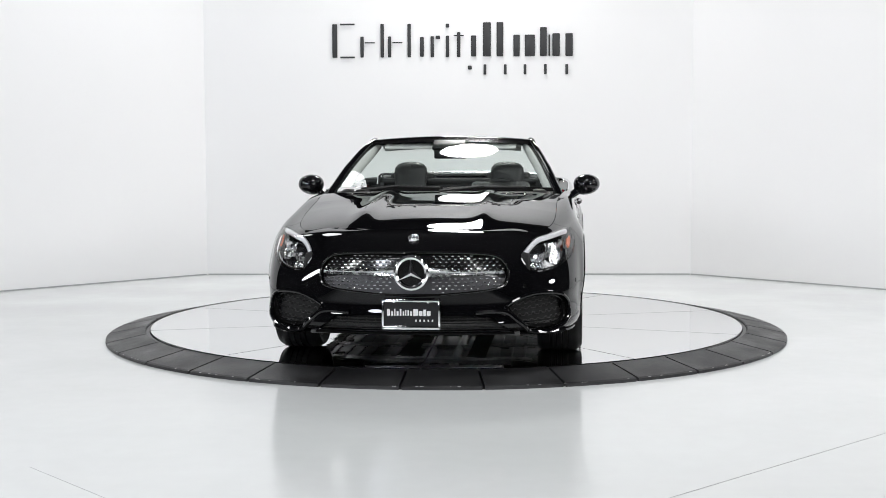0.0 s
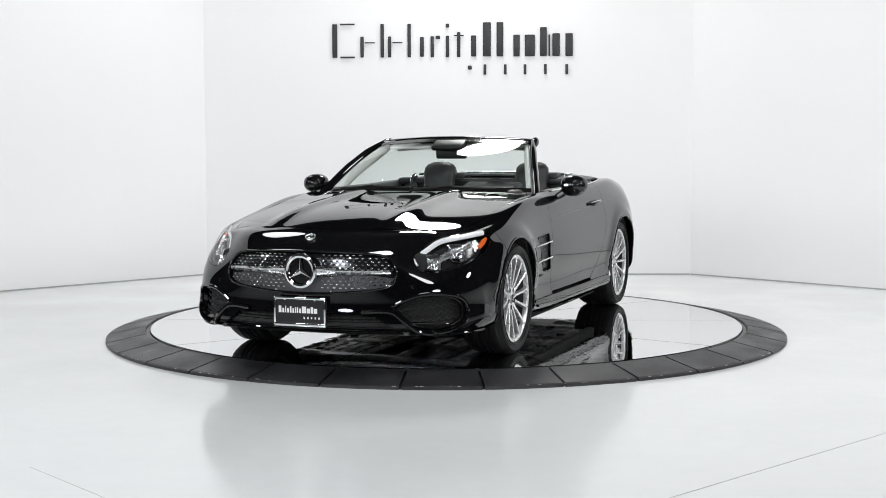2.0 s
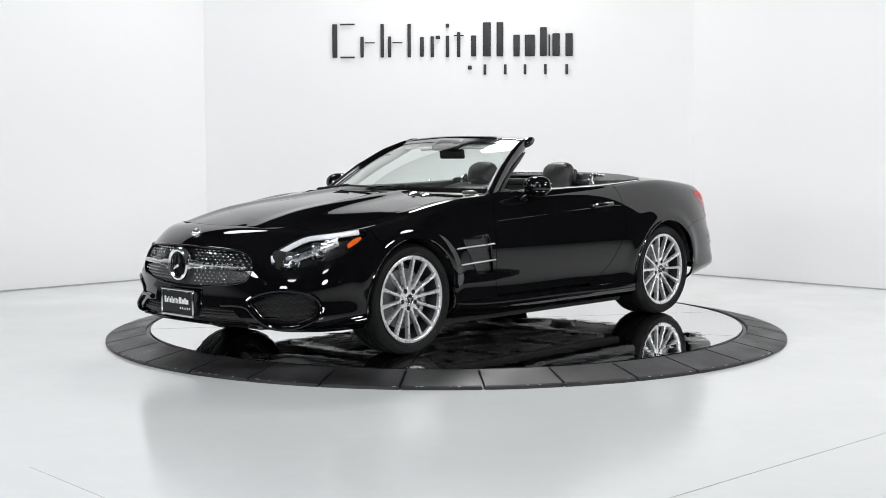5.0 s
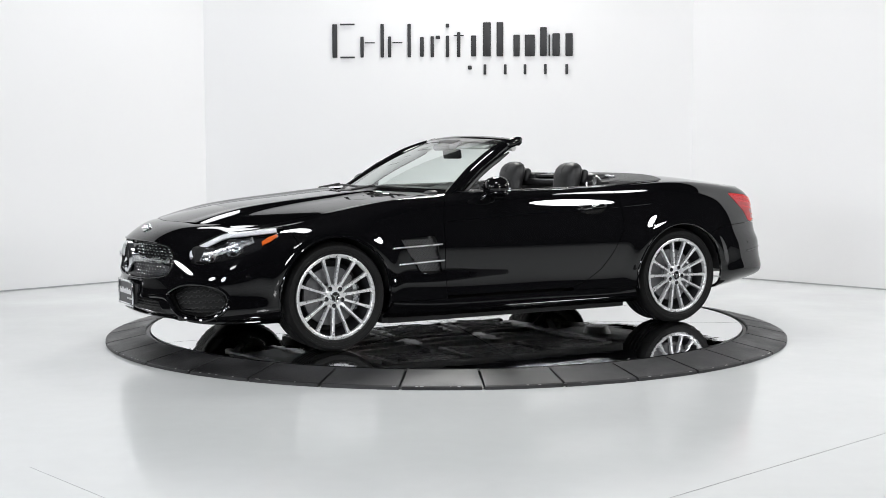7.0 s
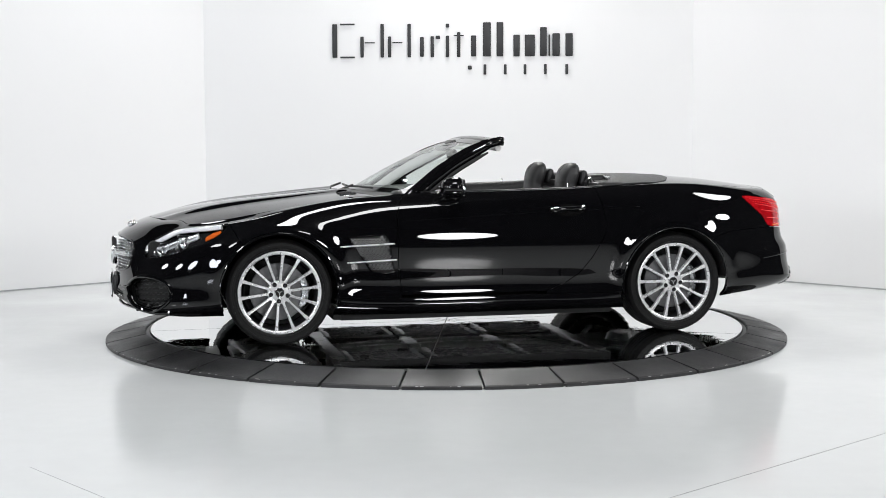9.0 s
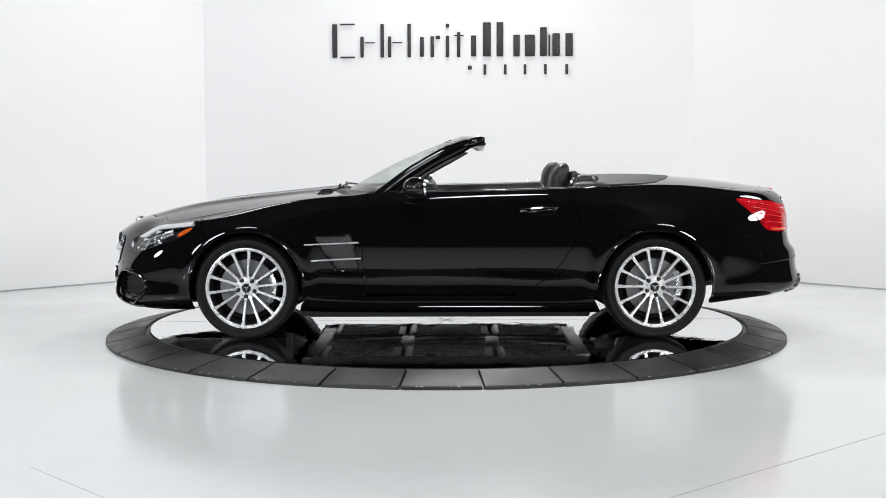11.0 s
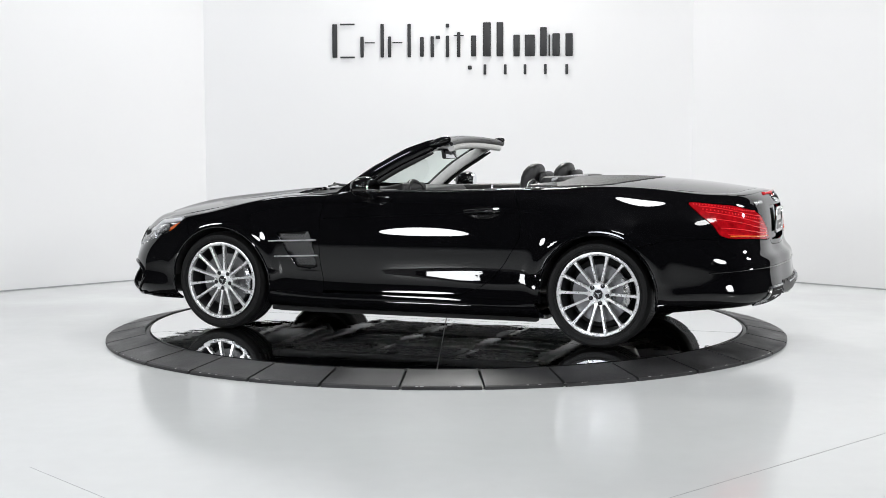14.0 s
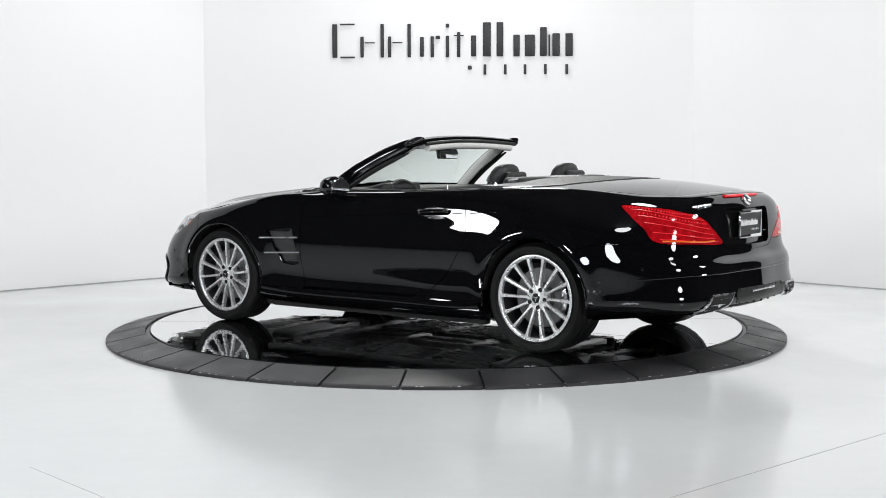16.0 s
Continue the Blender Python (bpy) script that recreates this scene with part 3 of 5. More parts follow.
door_front = on([(.500, None, sill_z + .018), (.505, None, .36), (.521, None, .467), (.526, None, .60), (.526, None, .753), (.515, None, .83)])
s_df = find(x=.470, z=.925)[0]
door_rear = np.vstack([[[find(x=-.775, z=.953)[0], 1.0]], on([(-.790, None, .92), (-.825, None, .83), (-.842, None, .73), (-.838, None, .66), (-.808, None, .60), (-.745, None, .50), (-.66, None, .40),
                (-.56, None, .335), (-.44, None, sill_z + .018)])])
vent = on([(.835, None, .655), (.60, None, .672), (.575, None, .60), (.545, None, .44), (.60, None, .428), (.69, None, .438), (.76, None, .53)])
wing = np.vstack([[tip], arch_wing, on([(.80, None, sill_z), (.65, None, sill_z), (.503, None, sill_z)]), door_front, top_line(s_df, s_tip, 60)])
arch_q = arc(RX, AR, math.degrees(math.asin((sill_z - WZ) / AR)), 180 - 50, 26)
arch_rb = arc(RX, AR, 180 - 50, 180 - math.degrees(math.asin((0.240 - WZ) / AR)), 12)
s_tr = find(-2.03, .60, .95)[0]
tk = 4
quarter = np.vstack([door_rear, on([(-.445, None, sill_z), (-.6, None, sill_z), (-.8, None, sill_z), (-.93, None, sill_z)]), arch_q,
                     on([(-1.70, None, .652), (-1.85, None, .664), (-1.96, None, .668)]), tail[7 * tk:], tail[0:2 * tk + 1], top_line(s_tr, door_rear[0][0], 50)[:-1]])
door = np.vstack([door_front[::-1], on([(.40, None, sill_z + .018), (.2, None, sill_z + .018), (0, None, sill_z + .018), (-.2, None, sill_z + .018)]), door_rear[::-1],
                  top_line(door_rear[0][0], s_df, 50)[1:]])
sill = np.vstack([on([(.93, None, .175)])[:1] * (1, 0), np.stack([np.linspace(find(x=.93, z=.2)[0], find(x=-.98, z=.2)[0], 60), np.zeros(60)], 1)[1:],
                  on([(-.955, None, .22), (-.93, None, sill_z)]), on([(x, None, sill_z) for x in np.linspace(-.85, .82, 40)]), on([(.885, None, sill_z), (.915, None, .22)])])
rear_half = np.vstack([[[S_END, 0.0]], np.stack([np.linspace(S_END, arch_rb[-1][0] + .01, 50), np.zeros(50)], 1)[1:], arch_rb[::-1],
                       on([(-1.70, None, .652), (-1.85, None, .664), (-1.96, None, .668)]), tail[7 * tk:5 * tk - 1:-1],
                       on([(-2.262, .28, .612), (-2.285, .12, .606)]), [find(y=0.0, x=-2.285, z=.605)]])
lid_half = np.vstack([[[S_END, find(y=0.0, x=-2.285, z=.605)[1]]], on([(-2.285, .12, .606), (-2.262, .28, .612)]), tail[5 * tk:2 * tk - 1:-1], top_line(s_tr, S_END, 40)])


def wrap(half):
    """Joins a half that ends on the rear centre line with its mirror image beyond S_END."""
    a = np.asarray(half)
    m = (a * (-1, 1) + (2 * S_END, 0))[::-1]
    out = np.vstack([a, m])
    return out[np.hypot(*(out - np.roll(out, 1, 0)).T) > 1e-4]


def beyond(poly):
    return (np.asarray(poly) * (-1, 1) + (2 * S_END, 0))[::-1]


for side in (np.asarray, mirrored):
    panel("front_wing", side(wing), f_skin, M_PAINT, car, [side(vent)])
    panel("door", side(door), f_skin, M_PAINT, car, thick=0.02)
    panel("rear_wing", side(quarter), f_skin, M_PAINT, car)
    panel("side_skirt", side(sill), f_skin, M_PAINT, car, lift=0.006)
rear_bumper = panel("rear_bumper", wrap(rear_half), f_skin, M_PAINT, car, label="gloss black rear bumper")
rz = lambda y, z: find(x=-2.27, y=y, z=z)
recess = np.array([rz(.27, .855), rz(.288, .835), rz(.283, .655), rz(.262, .638), rz(.12, .634)])
recess = np.vstack([recess, beyond(recess)])
boot_lid = panel("boot_lid", wrap(lid_half), f_skin, M_PAINT, car, [recess], label="gloss black boot lid with a plate recess")


def edge_xy(s0, s1, n):
    return skin(np.linspace(s0, s1, n), np.ones(n))[:, :2]


# bonnet, between the wings
side_edge = edge_xy(0, s_df - 0.02, 70)
side_edge = side_edge[side_edge[:, 0] > 0.66]
hood_half = np.vstack([side_edge, [(0.655, side_edge[-1][1] - .02), (0.70, .58), (0.755, .40), (0.785, .2), (0.79, 0)]])
hood_poly = np.vstack([hood_half, (hood_half * (1, -1))[::-1][1:-1]])
hood_vent = smooth_loop([(.80, .62), (.735, .60), (.745, .42), (.78, .36), (.83, .38), (.84, .55)], 4)
bonnet = panel("bonnet", hood_poly, f_hood, M_PAINT, car, [hood_vent, hood_vent[::-1] * (1, -1)], h=0.022)

# deck behind the seats: grained cover, then the painted lid
cover_half = np.array([(-.86, 0), (-.86, .50), (-.88, .66), (-.94, .735), (-1.10, .735), (-1.26, .725), (-1.36, .64), (-1.46, .42), (-1.51, .2), (-1.525, 0)])
cover_poly = np.vstack([cover_half, (cover_half * (1, -1))[::-1][1:-1]])
panel("tonneau_cover", cover_poly, lambda q: f_deck(q) + (0, 0, .004), M_GRAIN, car, flip=False, label="grained matt black cover over the folded roof")
deck_edge = edge_xy(find(x=-1.18, z=.97)[0], S_END, 70)
deck_half = np.vstack([[(-1.525, 0), (-1.51, .2), (-1.46, .42), (-1.36, .64), (-1.26, .725)], deck_edge[deck_edge[:, 0] < -1.24]])
deck_poly = np.vstack([deck_half, (deck_half * (1, -1))[::-1][1:-1]])
panel("boot_top", deck_poly, f_deck, M_PAINT, car, label="gloss black boot top")


# ---------------------------------------------------------------- wheels
def wheel(x, y, width, tyre_r, right, turn):
    """Alloy wheel with tyre, fourteen spokes and the brake behind them; its axis is local z, outwards."""
    m = pose(x, -y if right else y, WZ, 90 if right else -90)
    rim = part("wheel", lathe_bm([(.240, -.03), (.232, -.06), (.225, -.20), (.245, -width + .02), (.256, -width + .01)], 72), M_ALLOY_DARK, car,
               "machined multi-spoke alloy wheel with dark grey barrel")
    part("rim_lip", lathe_bm([(.236, -.030), (.234, -.010), (.238, -.003), (.246, .0), (.256, -.003), (.259, -.010), (.254, -.02)], 72), M_ALLOY, rim, "bright machined lip")
    rim.matrix_basis = m
    tr = tyre_r
    prof = [(.250, -.012), (.262, .004), (.285, .011), (.305, .009), (tr - .012, -.006), (tr - .003, -.020), (tr, -.036)]
    w = width
    for k in range(1, 5):
        g = -.036 - (w - .072) * k / 5
        prof += [(tr, g + .006), (tr - .007, g + .004), (tr - .007, g - .004), (tr, g - .006)]
    prof += [(tr, -w + .036), (tr - .003, -w + .020), (tr - .012, -w + .006), (.305, -w - .009), (.285, -w - .010), (.255, -w + .012)]
    part("tyre", lathe_bm(prof, 96), M_TYRE, rim, "low-profile black tyre")
    lines = None
    for r in (.268, .292):
        lines = lathe_bm([(r, .006), (r + .001, .0115), (r + .003, .0115), (r + .004, .006)], 72, bm=lines)
    part("sidewall_rib", lines, M_TYRE, rim)
    for k in range(14):
        a = 2 * math.pi * (k + 0.5) / 14 + radians(turn)
        b = bmesh.new()
        cols = []
        for r, hw, z, dp in ((.050, .0125, -.030, .030), (.085, .0068, -.024, .030), (.15, .0070, -.014, .030), (.205, .0080, -.006, .030), (.238, .0115, -.003, .026)):
            cols.append([b.verts.new(v) for v in ((r, -hw, z - dp), (r, -hw, z - .002), (r, -hw + .002, z), (r, hw - .002, z), (r, hw, z - .002), (r, hw, z - dp))])
        for c, e in zip(cols, cols[1:]):
            for j in range(5):
                b.faces.new((c[j], c[j + 1], e[j + 1], e[j]))
        b.transform(Matrix.Rotation(a, 4, "Z"))
        part("spoke", b, M_ALLOY, rim, angle=30)

    part("hub", lathe_bm([(.0, -.022), (.030, -.022), (.033, -.025), (.033, -.030), (.062, -.029), (.070, -.034), (.072, -.07)], 40), M_ALLOY, rim)
    part("hub_cap", lathe_bm([(.0, -.018), (.024, -.0185)], 32), M_PIANO, rim, "black hub cap")
    part("cap_ring", lathe_bm([(.023, -.0185), (.025, -.016), (.029, -.018), (.030, -.026)], 32), M_CHROME, rim, "chrome ring round the hub cap")
    star = None
    for k in range(3):
        star = prism_bm([(-.004, .002), (.0, .024), (.004, .002)], .002, Matrix.Rotation(2 * math.pi * k / 3, 4, "Z") @ pose(0, 0, -.0185), bm=star)
    part("cap_mark", star, M_CHROME, rim, smooth=False)
    for k in range(5):
        a = 2 * math.pi * (k + .25) / 5 + radians(turn * .8)
        part("bolt", lathe_bm([(.0, -.026), (.010, -.026), (.014, -.0275), (.0145, -.034)], 16, pose(.055 * math.cos(a), .055 * math.sin(a), 0)), M_LAMPBED, rim)
    part("brake_disc", lathe_bm([(.06, -.075), (.085, -.075), (.09, -.085), (.175, -.085), (.178, -.090), (.175, -.115), (.06, -.115)], 56), M_IRON, rim)
    arc = []
    for i in range(9):
        a = radians(-36 + 72 * i / 8) + math.pi
        if right:
            a = math.pi - a
        arc.append((.165 * math.cos(a), .165 * math.sin(a), -.09))
    cb = tube_bm(arc, [.018, .025, .028, .028, .028, .028, .028, .025, .018], 8)
    part("brake_caliper", cb, M_SATIN, rim, "grey brake caliper")
    part("drum", lathe_bm([(.0, -.14), (.21, -.14), (.225, -.19)], 32), M_CARPET, rim)
    return rim


for right in (False, True):
    wheel(FX, .896, .24, .326, right, -5.5)
    wheel(RX, .890, .27, .326, right, 11.7)

# wheel wells and floor pan
for x in (FX, RX):
    for sg in (1, -1):
        b = bmesh.new()
        rows = []
        for i in range(25):
            a = radians(4 + 172 * i / 24)
            rows.append([b.verts.new((x + .372 * math.cos(a), sg * yy, WZ + .372 * math.sin(a))) for yy in (.50, .70, .885)])
        hub_v = b.verts.new((x, sg * .50, WZ))
        for r0, r1 in zip(rows, rows[1:]):
            b.faces.new((r0[0], r0[1], r1[1], r1[0]))
            b.faces.new((r0[1], r0[2], r1[2], r1[1]))
            b.faces.new((r0[0], r1[0], hub_v))
        part("wheel_well", b, M_CARPET, car, "dark felt wheel well lining")
M_SHIELD = mat("dull_heat_shield", (0.17, 0.17, 0.165), 0.38, 0.8, vary=0.35, scale=14, bump=0.5, bscale=60)
pan = part("underbody", box_bm(1.78, 1.60, .03, pose(-.03, 0, .205), bevel=.008), M_CARPET, car, "dark floor pan under the car")


def under(name, sx, sy, sz, m, material=M_UNDER, bevel=.008, label=""):
    part(name, box_bm(sx, sy, sz, m, bevel=bevel), material, pan, label)


for sg in (1, -1):
    # ribbed floor panels either side of the tunnel, in three lengths
    for x, l in ((.56, .52), (-.02, .58), (-.60, .52)):
        under("floor_panel", l, .50, .02, pose(x, sg * .545, .150), label="grey ribbed floor panel")
        for k in range(5):
            under("rib", l * .82, .022, .012, pose(x, sg * (.37 + .085 * k), .137), bevel=.004)
        under("panel_flange", .03, .46, .012, pose(x + l / 2 - .03, sg * .545, .136), M_SHIELD, .004)
    # rail added to block the wall's bright reflection under the sill
    under("gap_rail", 1.80, .06, .07, pose(-.02, sg * .775, .165), M_CARPET, .012, "added dark rail that hides the bright gap under the sill")
    under("wheel_deflector", .05, .34, .06, pose(.90, sg * .64, .165), M_CARPET, .01)
    for x, y in ((.70, .66), (.10, .70), (-.45, .68), (-.80, .50), (.40, .40)):
        part("drain_plug", lathe_bm([(.0, -.010), (.030, -.010), (.038, .0)], 20, pose(x, sg * y, .136)), M_CARPET, pan)
    # exhaust run, silencers, control arms and springs
    part("exhaust_pipe", tube_bm([(.95, sg * .10, .19), (.4, sg * .09, .165), (-.5, sg * .09, .165), (-1.0, sg * .16, .19), (-1.55, sg * .34, .27), (-1.9, sg * .44, .35)], .032, 10), M_SHIELD, pan, "dull steel exhaust pipe")
    part("silencer", box_bm(.34, .36, .15, pose(-1.90, sg * .42, .375, 0, -4, 0), bevel=.05, seg=3), M_SHIELD, pan, "dull steel silencer")
    for x, lo in ((FX, .17), (RX, .18)):
        part("control_arm", tube_bm([(x + .22, sg * .30, lo), (x + .03, sg * .66, lo - .01)], .026, 8, flat=.6), M_SHIELD, pan, "cast control arm")
        part("control_arm", tube_bm([(x - .24, sg * .30, lo + .01), (x - .02, sg * .66, lo)], .024, 8, flat=.6), M_SHIELD, pan)
        part("damper", tube_bm([(x, sg * .60, lo), (x - .02, sg * .55, .45)], .034, 10), M_CARPET, pan)
for x, w in ((.86, 1.20), (.27, .34), (-.32, .34), (-.90, 1.30)):
    under("cross_brace", .09, w, .03, pose(x, 0, .146), M_SHIELD, .01, "cast cross brace")
under("tunnel_shield", 1.5, .30, .01, pose(-.1, 0, .186), M_SHIELD, .003, "foil-covered tunnel shield")
under("subframe", .50, .62, .05, pose(1.26, 0, .18), M_UNDER, .02)
for x in (1.10, 1.42):
    under("brace", .05, .86, .03, pose(x, 0, .156, 0, 0, 7), M_SHIELD, .01)
under("subframe", .56, .70, .06, pose(-1.32, 0, .205), M_UNDER, .02)
part("differential", lathe_bm([(.0, -.12), (.08, -.11), (.12, -.03), (.12, .04), (.06, .11), (.0, .12)], 24, pose(-1.28, 0, .235)), M_SHIELD, pan, "cast axle housing")
under("front_tray", .56, 1.14, .02, pose(1.84, 0, .212), M_UNDER, .006, "grey front undertray")
for k in range(9):
    under("louvre", .34, .028, .014, pose(1.82, -.44 + .11 * k, .200, 12, 0, 0), M_UNDER, .004)
under("rear_tray", .34, .60, .03, pose(-1.93, 0, .33), M_UNDER, .008)
# black boxes added inside the body so that its openings look dark
part("front_filler", box_bm(.36, 1.24, .42, pose(1.86, 0, .43), bevel=.03), M_CARPET, car, "added black box that blocks the view into the body")
part("rear_filler", box_bm(.34, 1.16, .50, pose(-1.95, 0, .62), bevel=.03), M_CARPET, car, "added black box that blocks the view into the body")


# ---------------------------------------------------------------- helpers on the skin
def at(s, v, lift=0.0):
    """Points of the skin moved outwards."""
    q = np.stack(np.broadcast_arrays(np.asarray(s, float), np.asarray(v, float)), -1).reshape(-1, 2)
    p, n = facing(f_skin, q)
    return p + n * lift, n


def bead(name, sv, r, material, parent, lift=0.0, closed=False, label="", flat=1.0, mirror=False, n=8):
    """A round bead that follows a run of (s, v)."""
    p, _ = at(sv[:, 0], sv[:, 1], lift)
    if mirror:
        p = p * (1, -1, 1)
    return part(name, tube_bm(p, r, n, closed=closed, flat=flat), material, parent, label)


def frame_at(sv, lift=0.0):
    """A pose on the skin: z outwards, x along the car's length or width, y up the skin."""
    q = np.array([sv])
    p, n = facing(f_skin, q)
    z = Vector(n[0])
    u = Vector((0, 0, 1))
    y = (u - z * u.dot(z)).normalized()
    x = y.cross(z)
    m = Matrix((x, y, z)).transposed().to_4x4()
    m.translation = Vector(p[0]) + z * lift
    return m


def mirror_y(bm):
    bm.transform(Matrix.Diagonal((1, -1, 1, 1)))
    return bm


# ---------------------------------------------------------------- grille and badge
grille_bed = panel("grille", grille, f_skin, M_LAMPBED, car, lift=-.03, thick=0, gap=-.004, label="silver-studded diamond grille")
half = np.array([q for q in grille if skin(*q)[2] < .531])
low = np.vstack([on([(None, .50, .531)]), half[half[:, 0] > 0][np.argsort(-half[half[:, 0] > 0][:, 0])], [find(y=0, z=.424)]])
low = low[np.argsort(low[:, 0])[::-1]]
low_poly = np.vstack([[find(y=0, z=.531)], on([(None, .2, .531), (None, .40, .531)]), low])
low_poly = low_poly[np.concatenate([[True], np.hypot(*np.diff(low_poly, axis=0).T) > 1e-4])]
M_GRILLE_LOW = mat("dark_silver_grille", (0.07, 0.07, 0.075), 0.4, 0.5, vary=0.15, scale=60, bump=0.3, bscale=300)
panel("grille_lower", both(low_poly), f_skin, M_GRILLE_LOW, grille_bed, lift=-.022, thick=0, gap=.004, label="dark silver lower grille")
pins = bmesh.new()
for j in range(12):
    z = .440 + j * .0182
    if .520 < z < .556:
        continue
    for i in range(-16, 17):
        y = (i + (j % 2) * .5) * .0335
        if abs(y) < .105 and abs(z - .548) < .10:
            continue
        sv = find(y=y, z=z)
        if not inside(shrink(grille, .012), np.array([sv]))[0]:
            continue
        pins = box_bm(.0165, .0075, .014, frame_at(sv, -.016), bevel=.0018, seg=1, bm=pins)
tagged(part("grille_stud", pins, M_CHROME, grille_bed, "small chrome studs"), kind="stuff")
for sg in (1, -1):
    b = bmesh.new()
    cols = []
    for i in range(14):
        y = .085 + (.487 - .085) * i / 13
        p, n = at(*find(y=y, z=.545), .0)
        hz = .030 * (1 - .55 * min(1, i / 5)) if i < 12 else .011
        if i == 13:
            hz = .009
        o = Vector(p[0])
        cols.append([b.verts.new((o.x + dx, sg * y, o.z + dz)) for dx, dz in
                     ((-.02, hz), (.006, hz), (.016, hz * .55), (.011, 0), (.016, -hz * .55), (.006, -hz), (-.02, -hz))])
    for c, e in zip(cols, cols[1:]):
        for j in range(6):
            b.faces.new((c[j], c[j + 1], e[j + 1], e[j]))
    b.faces.new(cols[-1])
    part("grille_wing", b, M_SATIN, grille_bed, "satin silver cross bar", angle=50)
bead("grille_surround", smooth_loop(grille, 1), .006, M_PIANO, car, closed=True, lift=.0)


def badge(m, r, parent, ring=.0095, bed=True):
    """A round badge: rim, dark bed and three tapered rays; z outwards, y up."""
    mb = part("emblem", lathe_bm([(r - 2 * ring, .0), (r - 1.8 * ring, .010), (r - ring, .015), (r - .2 * ring, .010), (r, .0), (r, -.02), (r - 2 * ring, -.02)], 64, m), M_CHROME, parent,
              "round chrome emblem")
    rays = None
    for k in range(3):
        rr = r - ring
        b = bmesh.new()
        c0 = b.verts.new((0, 0, .012))
        tipv = b.verts.new((0, rr, .004))
        l, rg = b.verts.new((-.14 * r, .08 * r, .002)), b.verts.new((.14 * r, .08 * r, .002))
        base = b.verts.new((0, 0, -.004))
        for f in ((c0, tipv, l), (c0, rg, tipv), (l, tipv, base), (tipv, rg, base)):
            b.faces.new(f)
        b.transform(m @ Matrix.Rotation(2 * math.pi * k / 3, 4, "Z"))
        rays = merge(rays, b)
    part("ray", rays, M_CHROME, mb, smooth=False)
    if bed:
        part("bed", lathe_bm([(.0, -.006), (r - 1.9 * ring, -.006)], 48, m), M_PIANO, mb, "black glossy centre")


FRONT = Matrix(((0, 0, 1, 0), (1, 0, 0, 0), (0, 1, 0, 0), (0, 0, 0, 1)))          # z forwards, x to the left, y up
badge(Matrix.Translation((2.256, 0, .548)) @ FRONT, .096, grille_bed, .0135)
hb = Vector((2.135, 0, float(hood_z(2.135, 0)) + .002))
hn = Vector((-(float(hood_z(2.15, 0)) - float(hood_z(2.12, 0))) / .03, 0, 1)).normalized()
hm = Matrix((Vector((0, 1, 0)), hn.cross(Vector((0, 1, 0))), hn)).transposed().to_4x4()
hm.translation = hb
badge(hm, .030, car, .004)


def number_plate(m, parent):
    """A dealer plate in a chrome frame, its writing as plain bars."""
    w, h = .312, .160
    fr = None
    for sx, sy, x, y in ((w, .014, 0, h / 2 - .007), (w, .020, 0, -h / 2 + .010), (.012, h, w / 2 - .006, 0), (.012, h, -w / 2 + .006, 0)):
        fr = box_bm(sx, sy, .012, m @ pose(x, y, .004), bevel=.003, bm=fr)
    ob = part("plate_frame", fr, M_CHROME, parent, "chrome plate frame")
    part("plate", box_bm(w - .016, h - .02, .006, m @ pose(0, 0, 0)), M_PLATE, ob, "black plate with white bars", smooth=False)
    x = -.128
    for k, (bw, bh) in enumerate(((.016, .036), (.010, .024), (.006, .036), (.010, .024), (.009, .036), (.008, .024), (.005, .030), (.008, .030), (.010, .024),
                                  (.024, .036), (.019, .026), (.013, .034), (.020, .026))):
        part("bar", box_bm(bw, bh, .002, m @ pose(x + bw / 2, .006 + (bh - .026) / 2, .004)), M_PLATE_INK, ob, smooth=False)
        x += bw + .0065 if k < 9 else bw + .005
    for k in range(5):
        part("bar", box_bm(.008, .011, .002, m @ pose(.026 + k * .022, -.032, .004)), M_PLATE_INK, ob, smooth=False)
    for sx in (-.09, .09):
        part("screw", lathe_bm([(.0, .007), (.006, .006), (.007, .003)], 12, m @ pose(sx, .066, 0)), M_CHROME, ob)


number_plate(Matrix.Translation((2.268, 0, .328)) @ FRONT, car)
part("plate_mount", box_bm(.05, .29, .13, pose(2.235, 0, .328), bevel=.01), M_TRIM, car)

